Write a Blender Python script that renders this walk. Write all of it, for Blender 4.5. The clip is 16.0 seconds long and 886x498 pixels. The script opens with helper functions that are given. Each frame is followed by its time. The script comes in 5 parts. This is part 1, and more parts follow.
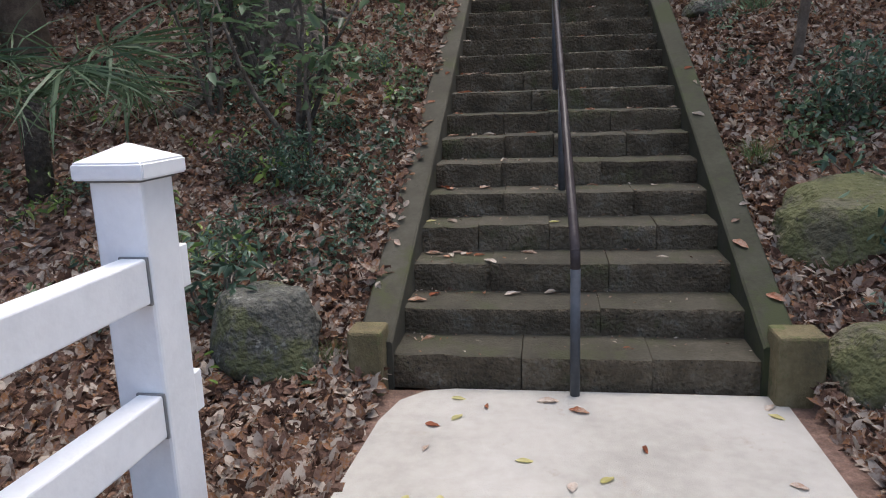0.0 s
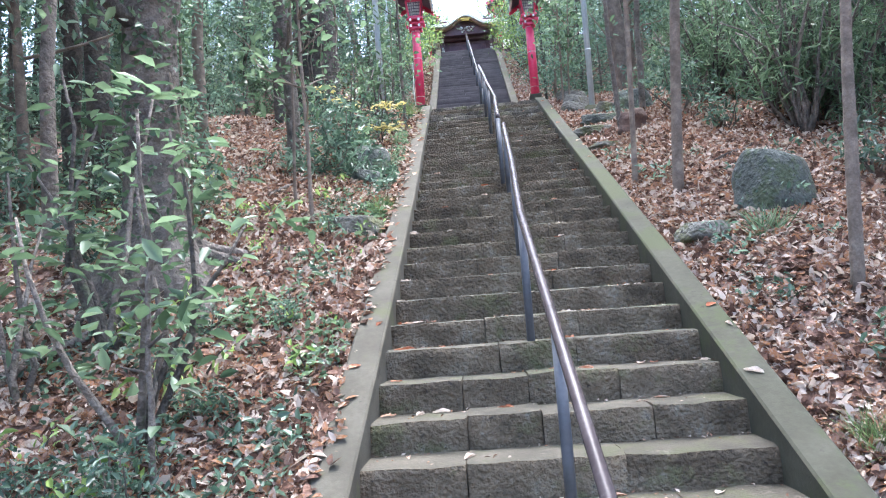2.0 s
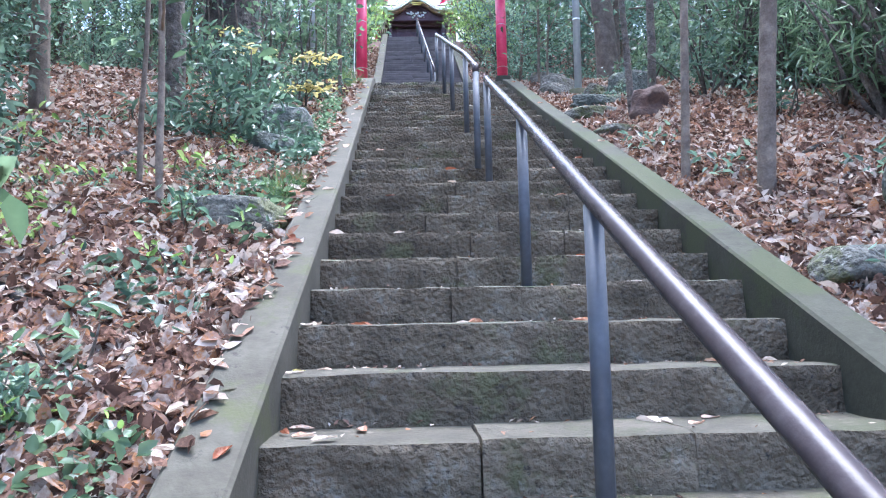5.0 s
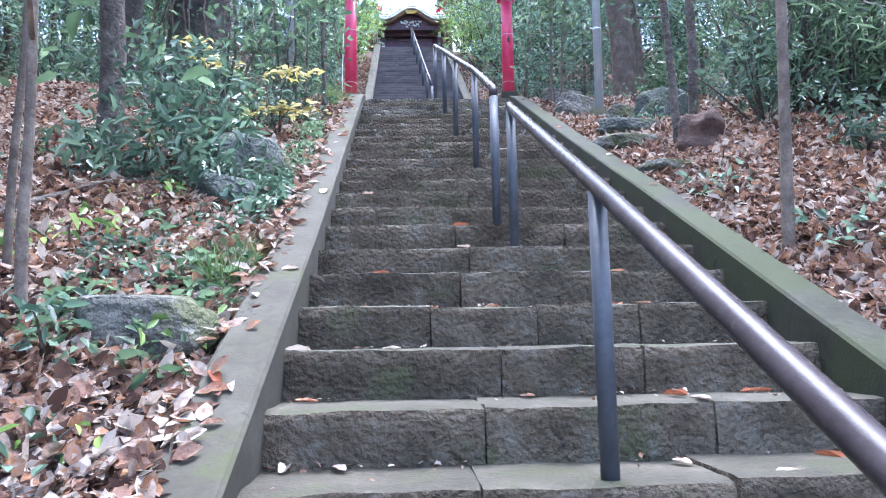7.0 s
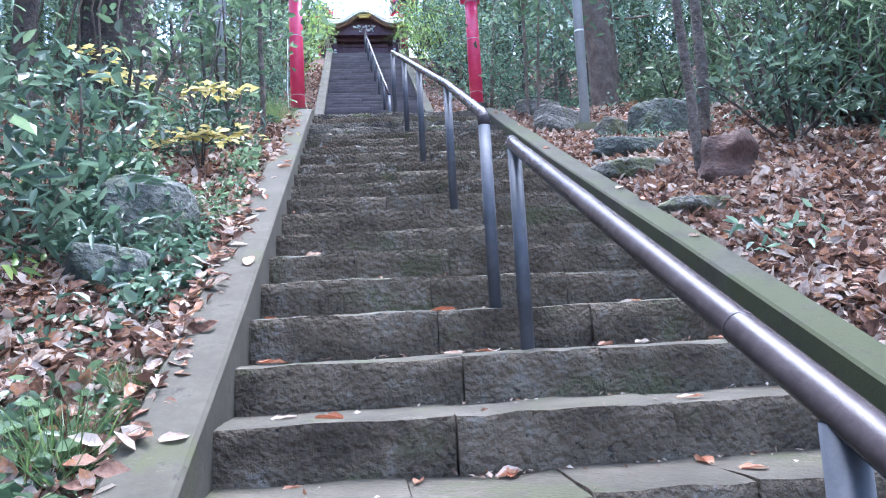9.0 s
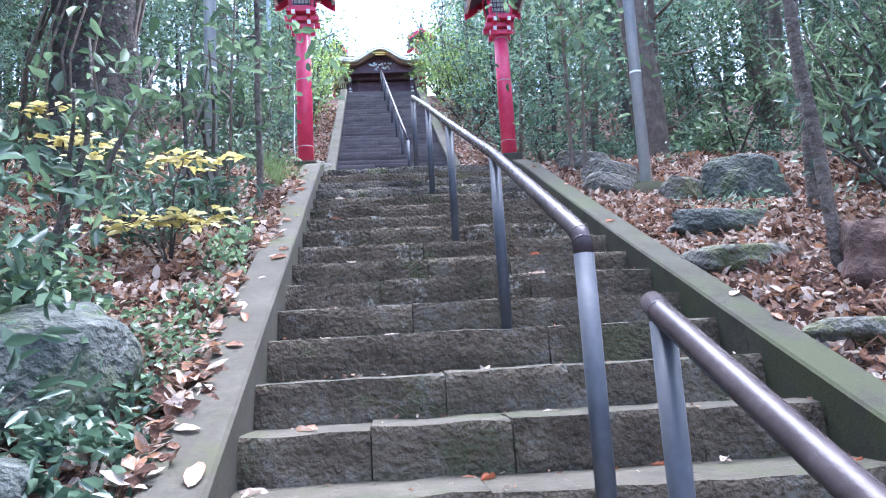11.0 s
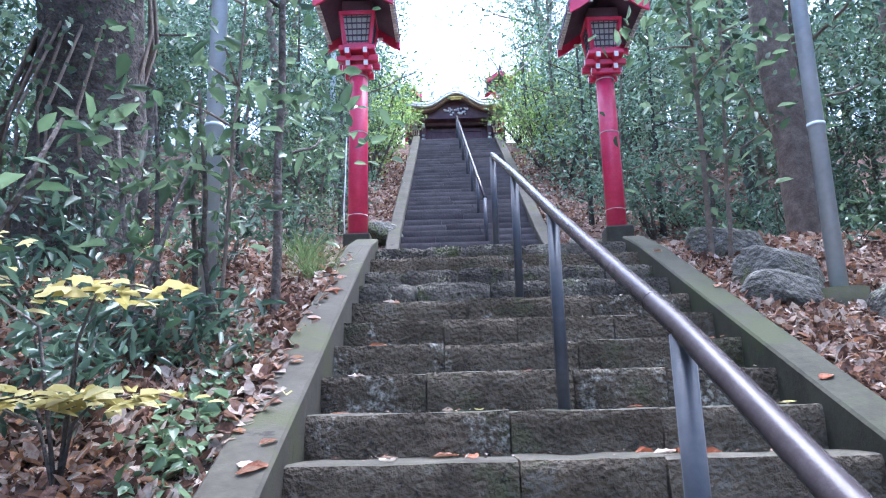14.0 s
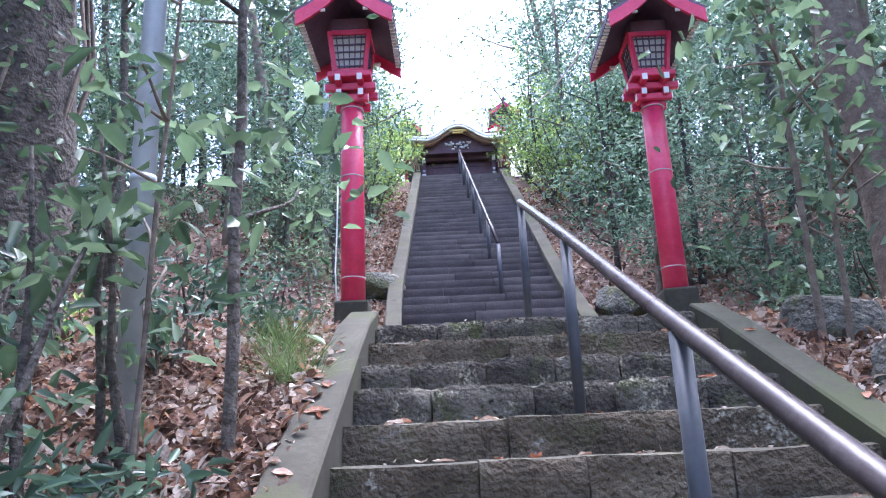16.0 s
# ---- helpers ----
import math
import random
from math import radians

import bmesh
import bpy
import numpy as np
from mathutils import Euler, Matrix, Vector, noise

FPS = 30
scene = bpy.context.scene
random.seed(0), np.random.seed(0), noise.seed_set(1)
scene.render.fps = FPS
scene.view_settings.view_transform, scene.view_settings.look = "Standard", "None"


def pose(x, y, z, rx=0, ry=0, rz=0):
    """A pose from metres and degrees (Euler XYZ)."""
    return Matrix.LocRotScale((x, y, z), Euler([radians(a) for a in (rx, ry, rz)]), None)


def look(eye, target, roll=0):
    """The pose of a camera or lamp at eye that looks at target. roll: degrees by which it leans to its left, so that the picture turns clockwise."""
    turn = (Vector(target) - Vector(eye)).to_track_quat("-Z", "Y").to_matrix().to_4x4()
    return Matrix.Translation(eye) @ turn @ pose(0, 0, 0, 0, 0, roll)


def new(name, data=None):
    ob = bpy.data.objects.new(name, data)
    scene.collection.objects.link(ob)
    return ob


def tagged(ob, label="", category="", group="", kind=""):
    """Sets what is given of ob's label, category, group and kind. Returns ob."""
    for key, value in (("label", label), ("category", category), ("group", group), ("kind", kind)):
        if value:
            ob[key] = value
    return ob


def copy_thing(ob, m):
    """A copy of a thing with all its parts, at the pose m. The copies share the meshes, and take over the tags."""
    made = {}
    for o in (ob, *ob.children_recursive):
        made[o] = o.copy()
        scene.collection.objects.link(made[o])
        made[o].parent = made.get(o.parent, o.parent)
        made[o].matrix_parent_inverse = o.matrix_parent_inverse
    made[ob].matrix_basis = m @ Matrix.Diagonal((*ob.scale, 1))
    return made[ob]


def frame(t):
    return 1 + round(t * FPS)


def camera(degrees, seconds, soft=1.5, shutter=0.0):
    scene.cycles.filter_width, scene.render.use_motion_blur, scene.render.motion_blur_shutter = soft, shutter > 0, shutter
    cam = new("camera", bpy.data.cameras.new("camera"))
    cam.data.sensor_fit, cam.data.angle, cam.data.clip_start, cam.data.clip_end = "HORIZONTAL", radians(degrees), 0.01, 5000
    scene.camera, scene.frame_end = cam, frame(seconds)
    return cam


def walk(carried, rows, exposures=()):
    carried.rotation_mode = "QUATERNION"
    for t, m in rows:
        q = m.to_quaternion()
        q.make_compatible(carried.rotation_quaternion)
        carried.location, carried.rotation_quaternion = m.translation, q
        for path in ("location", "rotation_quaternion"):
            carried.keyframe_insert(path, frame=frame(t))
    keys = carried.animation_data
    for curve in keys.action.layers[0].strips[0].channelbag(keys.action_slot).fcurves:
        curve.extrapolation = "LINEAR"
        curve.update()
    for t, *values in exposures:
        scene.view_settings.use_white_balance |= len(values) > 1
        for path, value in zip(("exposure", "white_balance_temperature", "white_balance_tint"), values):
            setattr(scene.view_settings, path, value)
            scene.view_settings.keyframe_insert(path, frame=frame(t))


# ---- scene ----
cam = camera(62.7, 16.0, 1.1)
PATH = [
    (0, (1.083, -0.767, 1.623), (0.801, 1.166, 1.195), -2.0),
    (0.3, (1.091, -0.455, 1.624), (0.883, 1.494, 1.226), -1.9),
    (0.5, (1.089, -0.229, 1.602), (0.924, 1.738, 1.278), -1.9),
    (1, (1.101, 0.305, 1.631), (0.981, 2.290, 1.420), -1.7),
    (1.2, (1.061, 0.501, 1.670), (0.958, 2.493, 1.535), -1.8),
    (1.5, (1.036, 0.790, 1.677), (0.909, 2.786, 1.686), -4.0),
    (2, (0.897, 1.312, 1.688), (0.790, 3.296, 1.913), -4.2),
    (2.5, (0.789, 1.897, 1.685), (0.765, 3.861, 2.064), -4.2),
    (3, (0.701, 2.415, 1.718), (0.693, 4.371, 2.134), -4.9),
    (3.2, (0.682, 2.630, 1.682), (0.698, 4.591, 2.072), -4.4),
    (5.3, (0.686, 4.363, 2.124), (0.759, 6.348, 2.359), -0.9),
    (5.5, (0.705, 4.506, 2.160), (0.764, 6.490, 2.404), -1.0),
    (6, (0.669, 4.852, 2.319), (0.739, 6.836, 2.560), -0.6),
    (6.5, (0.632, 5.178, 2.485), (0.703, 7.162, 2.727), -1.1),
    (7, (0.662, 5.493, 2.653), (0.764, 7.474, 2.914), -1.1),
    (7.5, (0.644, 5.805, 2.847), (0.767, 7.782, 3.118), -1.5),
    (8, (0.683, 6.112, 2.984), (0.849, 8.087, 3.250), -2.2),
    (8.5, (0.679, 6.408, 3.093), (0.879, 8.381, 3.352), -2.8),
    (9, (0.666, 6.700, 3.194), (0.880, 8.670, 3.462), -3.1),
    (9.5, (0.669, 7.027, 3.344), (0.918, 8.991, 3.630), -3.0),
    (9.7, (0.634, 7.140, 3.427), (0.856, 9.101, 3.754), -3.1),
    (11.8, (0.696, 8.323, 3.984), (0.821, 10.286, 4.343), -3.6),
    (12, (0.674, 8.420, 4.019), (0.750, 10.389, 4.367), -2.9),
    (12.5, (0.683, 8.744, 4.202), (0.773, 10.699, 4.615), -3.1),
    (13, (0.753, 9.050, 4.355), (0.857, 10.999, 4.787), -2.1),
    (13.5, (0.756, 9.371, 4.534), (0.786, 11.315, 5.006), -1.9),
    (14, (0.756, 9.637, 4.690), (0.727, 11.580, 5.165), -1.4),
    (14.5, (0.723, 9.923, 4.858), (0.717, 11.831, 5.458), -4.1),
    (15, (0.688, 10.244, 4.957), (0.678, 12.157, 5.537), -3.0),
    (15.5, (0.640, 10.526, 5.069), (0.598, 12.456, 5.592), -3.0),
    (16, (0.624, 10.844, 5.283), (0.601, 12.764, 5.843), -2.4),
]
EXPOSURES = [(0.0, 1.0, 6250, 12), (0.5, 1.85, 7000, 15), (1.0, 2.45, 7300, 15), (1.5, 2.9, 6500, 12), (2.0, 3.05, 5650, 12), (2.5, 3.0, 5250, 12), (3.0, 2.65, 5150, 12), (5.5, 3.1, 5150, 14), (9.0, 3.1, 5080, 16), (12.5, 3.1, 5200, 18), (13.5, 2.9, 5200, 18), (14.5, 2.6, 4980, 15), (15.0, 2.1, 5100, 16), (15.5, 2.6, 5050, 16), (16.0, 2.85, 5300, 20)]
walk(cam, [(t, look(eye, target, roll)) for t, eye, target, roll in PATH], EXPOSURES)

# ---- world and light: an overcast day over woodland ----
SUN_EL, SUN_AZ = radians(74), radians(25)
world = bpy.data.worlds.new("overcast")
scene.world = world
world.use_nodes = True
wn = world.node_tree
sky = wn.nodes.new("ShaderNodeTexSky")
sky.sky_type, sky.sun_disc = "NISHITA", False
sky.sun_elevation, sky.sun_rotation = SUN_EL, SUN_AZ
sky.air_density, sky.dust_density, sky.ozone_density = 1.0, 5.0, 1.0
wn.links.new(sky.outputs[0], wn.nodes["Background"].inputs["Color"])
wn.nodes["Background"].inputs["Strength"].default_value = 0.15
sun = new("sun", bpy.data.lights.new("sun", "SUN"))
sun.data.energy, sun.data.angle, sun.data.color = 1.3, radians(45), (1.0, 0.97, 0.93)
sun.matrix_world = look((0, 0, 40), (-math.sin(SUN_AZ) * 30, -math.cos(SUN_AZ) * 30, 40 - 30 * math.tan(SUN_EL)))


# ---- materials ----
def mat(name, colors, scale=6.0, rough=0.8, bump=0.15, bump_scale=60.0, metal=0.0, island=0.0, rand=0.0, spots=None, spec=0.5, fine=0.35, thin=0.0, relief=0.02):
    """A surface whose colours vary over the object at two scales. island: variation from piece to piece of one mesh; rand: from object
    to object; spots: (colour, scale, threshold[, mottle scale]) of stains with a shape of their own."""
    m = bpy.data.materials.new(name)
    m.use_nodes = True
    nt = m.node_tree
    nd, ln = nt.nodes, nt.links
    bs = nd["Principled BSDF"]
    bs.inputs["Roughness"].default_value, bs.inputs["Metallic"].default_value = rough, metal
    bs.inputs["Specular IOR Level"].default_value = spec
    tc = nd.new("ShaderNodeTexCoord")
    geo = nd.new("ShaderNodeNewGeometry")
    src = geo.outputs["Position"]
    n1 = nd.new("ShaderNodeTexNoise")
    n1.inputs["Scale"].default_value, n1.inputs["Detail"].default_value, n1.inputs["Roughness"].default_value = scale, 8.0, 0.65
    ln.new(src, n1.inputs["Vector"])
    fac = n1.outputs["Fac"]

    def add(a, b, k, off):
        mu = nd.new("ShaderNodeMath")
        mu.operation = "MULTIPLY_ADD"
        ln.new(b, mu.inputs[0])
        mu.inputs[1].default_value = k
        ad = nd.new("ShaderNodeMath")
        ad.operation = "ADD"
        ad.inputs[1].default_value = off
        ln.new(a, mu.inputs[2])
        ln.new(mu.outputs[0], ad.inputs[0])
        return ad.outputs[0]
    n2 = nd.new("ShaderNodeTexNoise")
    n2.inputs["Scale"].default_value, n2.inputs["Detail"].default_value = scale * 9, 4.0
    ln.new(src, n2.inputs["Vector"])
    fac = add(fac, n2.outputs["Fac"], fine, -fine / 2)
    if island:
        fac = add(fac, geo.outputs["Random Per Island"], island, -island / 2)
    if rand:
        oi = nd.new("ShaderNodeObjectInfo")
        fac = add(fac, oi.outputs["Random"], rand, -rand / 2)
    ramp = nd.new("ShaderNodeValToRGB")
    ln.new(fac, ramp.inputs["Fac"])
    els = ramp.color_ramp.elements
    while len(els) < len(colors):
        els.new(0.5)
    for i, c in enumerate(colors):
        els[i].position = 0.28 + 0.44 * i / max(1, len(colors) - 1)
        els[i].color = (*c, 1)
    col = ramp.outputs["Color"]
    if spots:
        for c, sc, th, *mottle in spots:
            ns = nd.new("ShaderNodeTexNoise")
            ns.inputs["Scale"].default_value, ns.inputs["Detail"].default_value, ns.inputs["Roughness"].default_value = sc, 9.0, 0.75
            ln.new(src, ns.inputs["Vector"])
            r2 = nd.new("ShaderNodeValToRGB")
            r2.color_ramp.elements[0].position, r2.color_ramp.elements[1].position = th, th + 0.07
            ln.new(ns.outputs["Fac"], r2.inputs["Fac"])
            mask = r2.outputs["Color"]
            if mottle:
                nf = nd.new("ShaderNodeTexNoise")
                nf.inputs["Scale"].default_value, nf.inputs["Detail"].default_value = mottle[0], 6.0
                ln.new(src, nf.inputs["Vector"])
                r3 = nd.new("ShaderNodeValToRGB")
                r3.color_ramp.elements[0].position, r3.color_ramp.elements[1].position = 0.44, 0.60
                ln.new(nf.outputs["Fac"], r3.inputs["Fac"])
                mm = nd.new("ShaderNodeMath")
                mm.operation = "MULTIPLY"
                ln.new(mask, mm.inputs[0])
                ln.new(r3.outputs["Color"], mm.inputs[1])
                mask = mm.outputs[0]
            mx = nd.new("ShaderNodeMix")
            mx.data_type = "RGBA"
            ln.new(mask, mx.inputs["Factor"])
            ln.new(col, mx.inputs["A"])
            mx.inputs["B"].default_value = (*c, 1)
            col = mx.outputs["Result"]
    ln.new(col, bs.inputs["Base Color"])
    if bump:
        nb = nd.new("ShaderNodeTexNoise")
        nb.inputs["Scale"].default_value, nb.inputs["Detail"].default_value = bump_scale, 5.0
        ln.new(src, nb.inputs["Vector"])
        bp = nd.new("ShaderNodeBump")
        bp.inputs["Strength"].default_value, bp.inputs["Distance"].default_value = bump, relief
        ln.new(nb.outputs["Fac"], bp.inputs["Height"])
        ln.new(bp.outputs["Normal"], bs.inputs["Normal"])
    if thin:
        tl = nd.new("ShaderNodeBsdfTranslucent")
        ln.new(col, tl.inputs["Color"])
        ms = nd.new("ShaderNodeMixShader")
        ms.inputs[0].default_value = thin
        ln.new(bs.outputs[0], ms.inputs[1])
        ln.new(tl.outputs[0], ms.inputs[2])
        ln.new(ms.outputs[0], nd["Material Output"].inputs["Surface"])
    return m


STONE_TONES = [(0.052, 0.040, 0.025), (0.104, 0.082, 0.053), (0.168, 0.138, 0.095)]
ALGAE = ((0.085, 0.082, 0.040), 1.7, 0.55)
M_STONE = mat("step_stone", STONE_TONES, 5, 0.9, 1.0, 42, rand=0.16, spots=[ALGAE, ((0.15, 0.135, 0.105), 5, 0.54, 38), ((0.028, 0.023, 0.018), 30, 0.58)], relief=0.04, spec=0.35)
M_STONE_LICHEN = mat("lichened_stone", STONE_TONES, 5, 0.9, 1.0, 42, rand=0.16, spots=[ALGAE, ((0.34, 0.32, 0.25), 2.6, 0.55, 48), ((0.024, 0.020, 0.016), 30, 0.56)], relief=0.04, spec=0.35)
M_TREAD = mat("dark_tread_stone", [(0.030, 0.027, 0.019), (0.050, 0.045, 0.032), (0.078, 0.070, 0.052)], 4, 0.92, 0.6, 60, rand=0.16, spots=[((0.047, 0.048, 0.025), 2.2, 0.52), ((0.11, 0.10, 0.078), 6.0, 0.58, 40), ((0.022, 0.019, 0.014), 26, 0.60)], relief=0.012, spec=0.3)
M_RUBBLE = mat("lichened_rubble_stone", [(0.035, 0.031, 0.025), (0.085, 0.075, 0.058), (0.15, 0.135, 0.105)], 7, 0.92, 1.0, 40, rand=0.2, spots=[((0.075, 0.078, 0.035), 3.0, 0.52), ((0.33, 0.305, 0.22), 3.6, 0.53, 60), ((0.022, 0.019, 0.014), 24, 0.55)], relief=0.03, spec=0.3)
M_STONE_HI = mat("upper_step_stone", [(0.036, 0.030, 0.030), (0.058, 0.049, 0.048), (0.09, 0.078, 0.075)], 3, 0.88, 0.25, 32, rand=0.3, relief=0.02, fine=0.15)
M_KERB = mat("kerb_concrete", [(0.040, 0.037, 0.027), (0.057, 0.053, 0.039), (0.080, 0.075, 0.058)], 3.5, 0.94, 0.2, 90, spots=[((0.055, 0.058, 0.028), 1.4, 0.53), ((0.030, 0.028, 0.021), 7.0, 0.60), ((0.10, 0.094, 0.075), 9.0, 0.64)], relief=0.008, spec=0.25)
M_KERB_MOSS = mat("mossy_kerb_concrete", [(0.030, 0.030, 0.020), (0.043, 0.043, 0.029), (0.060, 0.059, 0.043)], 3.5, 0.94, 0.2, 90, spots=[((0.044, 0.050, 0.024), 1.6, 0.48), ((0.022, 0.021, 0.015), 7.0, 0.60), ((0.078, 0.075, 0.058), 9.0, 0.64)], relief=0.008, spec=0.25)
M_SLAB = mat("slab_concrete", [(0.29, 0.275, 0.245), (0.36, 0.345, 0.31), (0.41, 0.395, 0.36)], 1.6, 0.88, 0.25, 150, spots=[((0.31, 0.28, 0.235), 2.3, 0.60), ((0.25, 0.23, 0.195), 8.0, 0.66)])
M_ROCK = mat("field_stone", [(0.040, 0.040, 0.032), (0.085, 0.083, 0.068), (0.165, 0.16, 0.135)], 8, 0.92, 1.0, 26, rand=0.12, spots=[((0.080, 0.085, 0.036), 2.4, 0.50), ((0.26, 0.26, 0.225), 6.0, 0.58, 34), ((0.02, 0.02, 0.016), 12, 0.60)], relief=0.05)
M_SOIL = mat("leafy_soil", [(0.065, 0.039, 0.029), (0.135, 0.082, 0.061), (0.22, 0.14, 0.105)], 14, 0.95, 0.9, 40)
M_LITTER = mat("leaf_litter", [(0.068, 0.040, 0.029), (0.135, 0.078, 0.055), (0.205, 0.125, 0.092), (0.235, 0.155, 0.118), (0.25, 0.118, 0.050), (0.265, 0.192, 0.148), (0.32, 0.255, 0.205), (0.42, 0.36, 0.30)], 6.0, 0.95, 0.25, 90, island=0.62, fine=0.4, spec=0.1, thin=0.3, spots=[((0.075, 0.043, 0.030), 45, 0.60)])
M_FALLEN = mat("fallen_leaf_surface", [(0.24, 0.085, 0.045), (0.36, 0.20, 0.13), (0.42, 0.32, 0.25), (0.52, 0.45, 0.385)], 14, 0.9, 0.1, 80, rand=0.6, spec=0.15, thin=0.25)
M_YLEAF = mat("yellow_leaf", [(0.33, 0.29, 0.09), (0.45, 0.41, 0.16), (0.53, 0.49, 0.26)], 2, 0.55, 0, island=0.6, fine=0.1, thin=0.4)
M_LEAF_A = mat("evergreen_leaf", [(0.050, 0.088, 0.046), (0.105, 0.165, 0.088), (0.185, 0.265, 0.15)], 1.5, 0.42, 0, island=0.6, fine=0.1, thin=0.45)
M_LEAF_B = mat("blue_green_leaf", [(0.055, 0.10, 0.068), (0.11, 0.185, 0.125), (0.195, 0.285, 0.20)], 1.5, 0.40, 0, island=0.6, fine=0.1, thin=0.45)
# Fresh yellow-green, raised further so the colour carries some open sky light.
M_LEAF_C = mat("fresh_sky_bright_leaf", [(0.12, 0.20, 0.05), (0.22, 0.33, 0.09), (0.34, 0.45, 0.15)], 1.5, 0.45, 0, island=0.6, fine=0.1, thin=0.5)
M_LEAF_D = mat("dark_glossy_leaf", [(0.038, 0.070, 0.046), (0.075, 0.128, 0.084), (0.14, 0.21, 0.145)], 1.5, 0.36, 0, island=0.6, fine=0.1, thin=0.4)
M_BARK = mat("bark", [(0.035, 0.03, 0.025), (0.08, 0.068, 0.056), (0.16, 0.135, 0.11)], 9, 0.92, 1.0, 28, rand=0.3, relief=0.04, spots=[((0.09, 0.10, 0.06), 5.0, 0.6)])
M_BARK_PALE = mat("pale_bark", [(0.080, 0.062, 0.046), (0.150, 0.118, 0.089), (0.24, 0.195, 0.15)], 9, 0.88, 0.6, 30, rand=0.2)
M_RAIL = mat("rail_steel", [(0.034, 0.028, 0.029), (0.048, 0.040, 0.041), (0.070, 0.061, 0.062)], 6, 0.26, 0.05, 160, spec=0.09, spots=[((0.10, 0.09, 0.09), 22, 0.66)])
M_OLIVE_ROCK = mat("moss_covered_stone", [(0.050, 0.045, 0.028), (0.105, 0.096, 0.058), (0.18, 0.165, 0.105)], 6, 0.94, 1.0, 26, spots=[((0.11, 0.112, 0.045), 2.4, 0.45), ((0.24, 0.23, 0.17), 6.0, 0.60, 34), ((0.025, 0.022, 0.014), 12, 0.60)], relief=0.05)
M_DARK_ROCK = mat("mossy_dark_stone", [(0.026, 0.032, 0.028), (0.056, 0.066, 0.057), (0.11, 0.122, 0.105)], 7, 0.92, 1.0, 26, spots=[((0.05, 0.066, 0.034), 2.6, 0.50), ((0.17, 0.185, 0.165), 6.0, 0.58, 34), ((0.016, 0.018, 0.015), 12, 0.60)], relief=0.05)
M_POST = mat("post_steel", [(0.044, 0.049, 0.058), (0.062, 0.068, 0.079), (0.09, 0.097, 0.11)], 5, 0.5, 0.05, 200, spec=0.35, spots=[((0.05, 0.045, 0.04), 14, 0.66)])
M_WHITE = mat("white_fence_paint", [(0.70, 0.71, 0.72), (0.77, 0.78, 0.79), (0.82, 0.83, 0.84)], 3, 0.5, 0.06, 60, spots=[((0.45, 0.45, 0.42), 30, 0.70)])
M_JOINT = mat("dark_line_grey", [(0.12, 0.12, 0.12), (0.2, 0.2, 0.2)], 9, 0.8, 0)
M_RED = mat("vermilion_paint", [(0.50, 0.022, 0.072), (0.61, 0.034, 0.10), (0.68, 0.07, 0.135)], 4, 0.36, 0.05, 60, spots=[((0.74, 0.22, 0.26), 6, 0.66, 30), ((0.25, 0.03, 0.05), 11, 0.68)])
M_ROOF = mat("lantern_roof_copper", [(0.055, 0.036, 0.062), (0.085, 0.055, 0.09), (0.12, 0.085, 0.125)], 8, 0.55, 0.2, 60)
M_GRILLE = mat("pale_paper", [(0.40, 0.40, 0.36), (0.52, 0.52, 0.47)], 8, 0.8, 0)
M_WHITE_TIP = mat("white_wood_end", [(0.75, 0.74, 0.72), (0.82, 0.81, 0.79)], 8, 0.6, 0)
M_POLE = mat("galvanised_pole", [(0.34, 0.38, 0.40), (0.44, 0.48, 0.50), (0.52, 0.56, 0.58)], 3, 0.55, 0.05, 80, metal=0.2)
# Dark wood lightened by half, so its colour holds some veiling glare.
M_WOOD = mat("glare_lifted_gate_wood", [(0.075, 0.036, 0.050), (0.115, 0.058, 0.075), (0.165, 0.09, 0.105)], 5, 0.6, 0.3, 40)
M_GOLD = mat("gilt_ornament", [(0.55, 0.36, 0.08), (0.72, 0.52, 0.16)], 12, 0.4, 0.1, 60, metal=0.6)
# Near-white copper: the blown-out sky reflection is put into the colour.
M_COPPER = mat("glare_pale_copper", [(0.68, 0.69, 0.65), (0.76, 0.76, 0.73), (0.82, 0.82, 0.79)], 2, 0.5, 0.1, 30)


# ---- helpers of the build ----
def obj(name, bm, material, parent=None, label="", smooth=False):
    me = bpy.data.meshes.new(name)
    bm.to_mesh(me)
    bm.free()
    if smooth:
        me.shade_smooth()
    me.materials.append(material)
    ob = new(name, me)
    ob.parent = parent
    if label:
        ob["label"] = label
    return ob


def part(name, bm, material, parent, label="", smooth=False):
    return obj(name, bm, material, parent, label, smooth)


def thing(name, at, label, category, group="", kind="", turn=0.0):
    e = new(name)
    e.empty_display_size = 0.1
    e.matrix_basis = pose(*at, 0, 0, turn)
    return tagged(e, label, category, group, kind)


def box(bm, x0, x1, y0, y1, z0, z1, m=None):
    r = bmesh.ops.create_cube(bm, size=1.0)
    for v in r["verts"]:
        v.co = Vector(((x0 + x1) / 2 + v.co.x * (x1 - x0), (y0 + y1) / 2 + v.co.y * (y1 - y0), (z0 + z1) / 2 + v.co.z * (z1 - z0)))
        if m:
            v.co = m @ v.co
    return r["verts"]


def bevelled(x0, x1, y0, y1, z0, z1, w=0.01, seg=2):
    bm = bmesh.new()
    box(bm, x0, x1, y0, y1, z0, z1)
    bmesh.ops.bevel(bm, geom=bm.edges[:], offset=w, segments=seg, affect="EDGES", profile=0.5)
    return bm


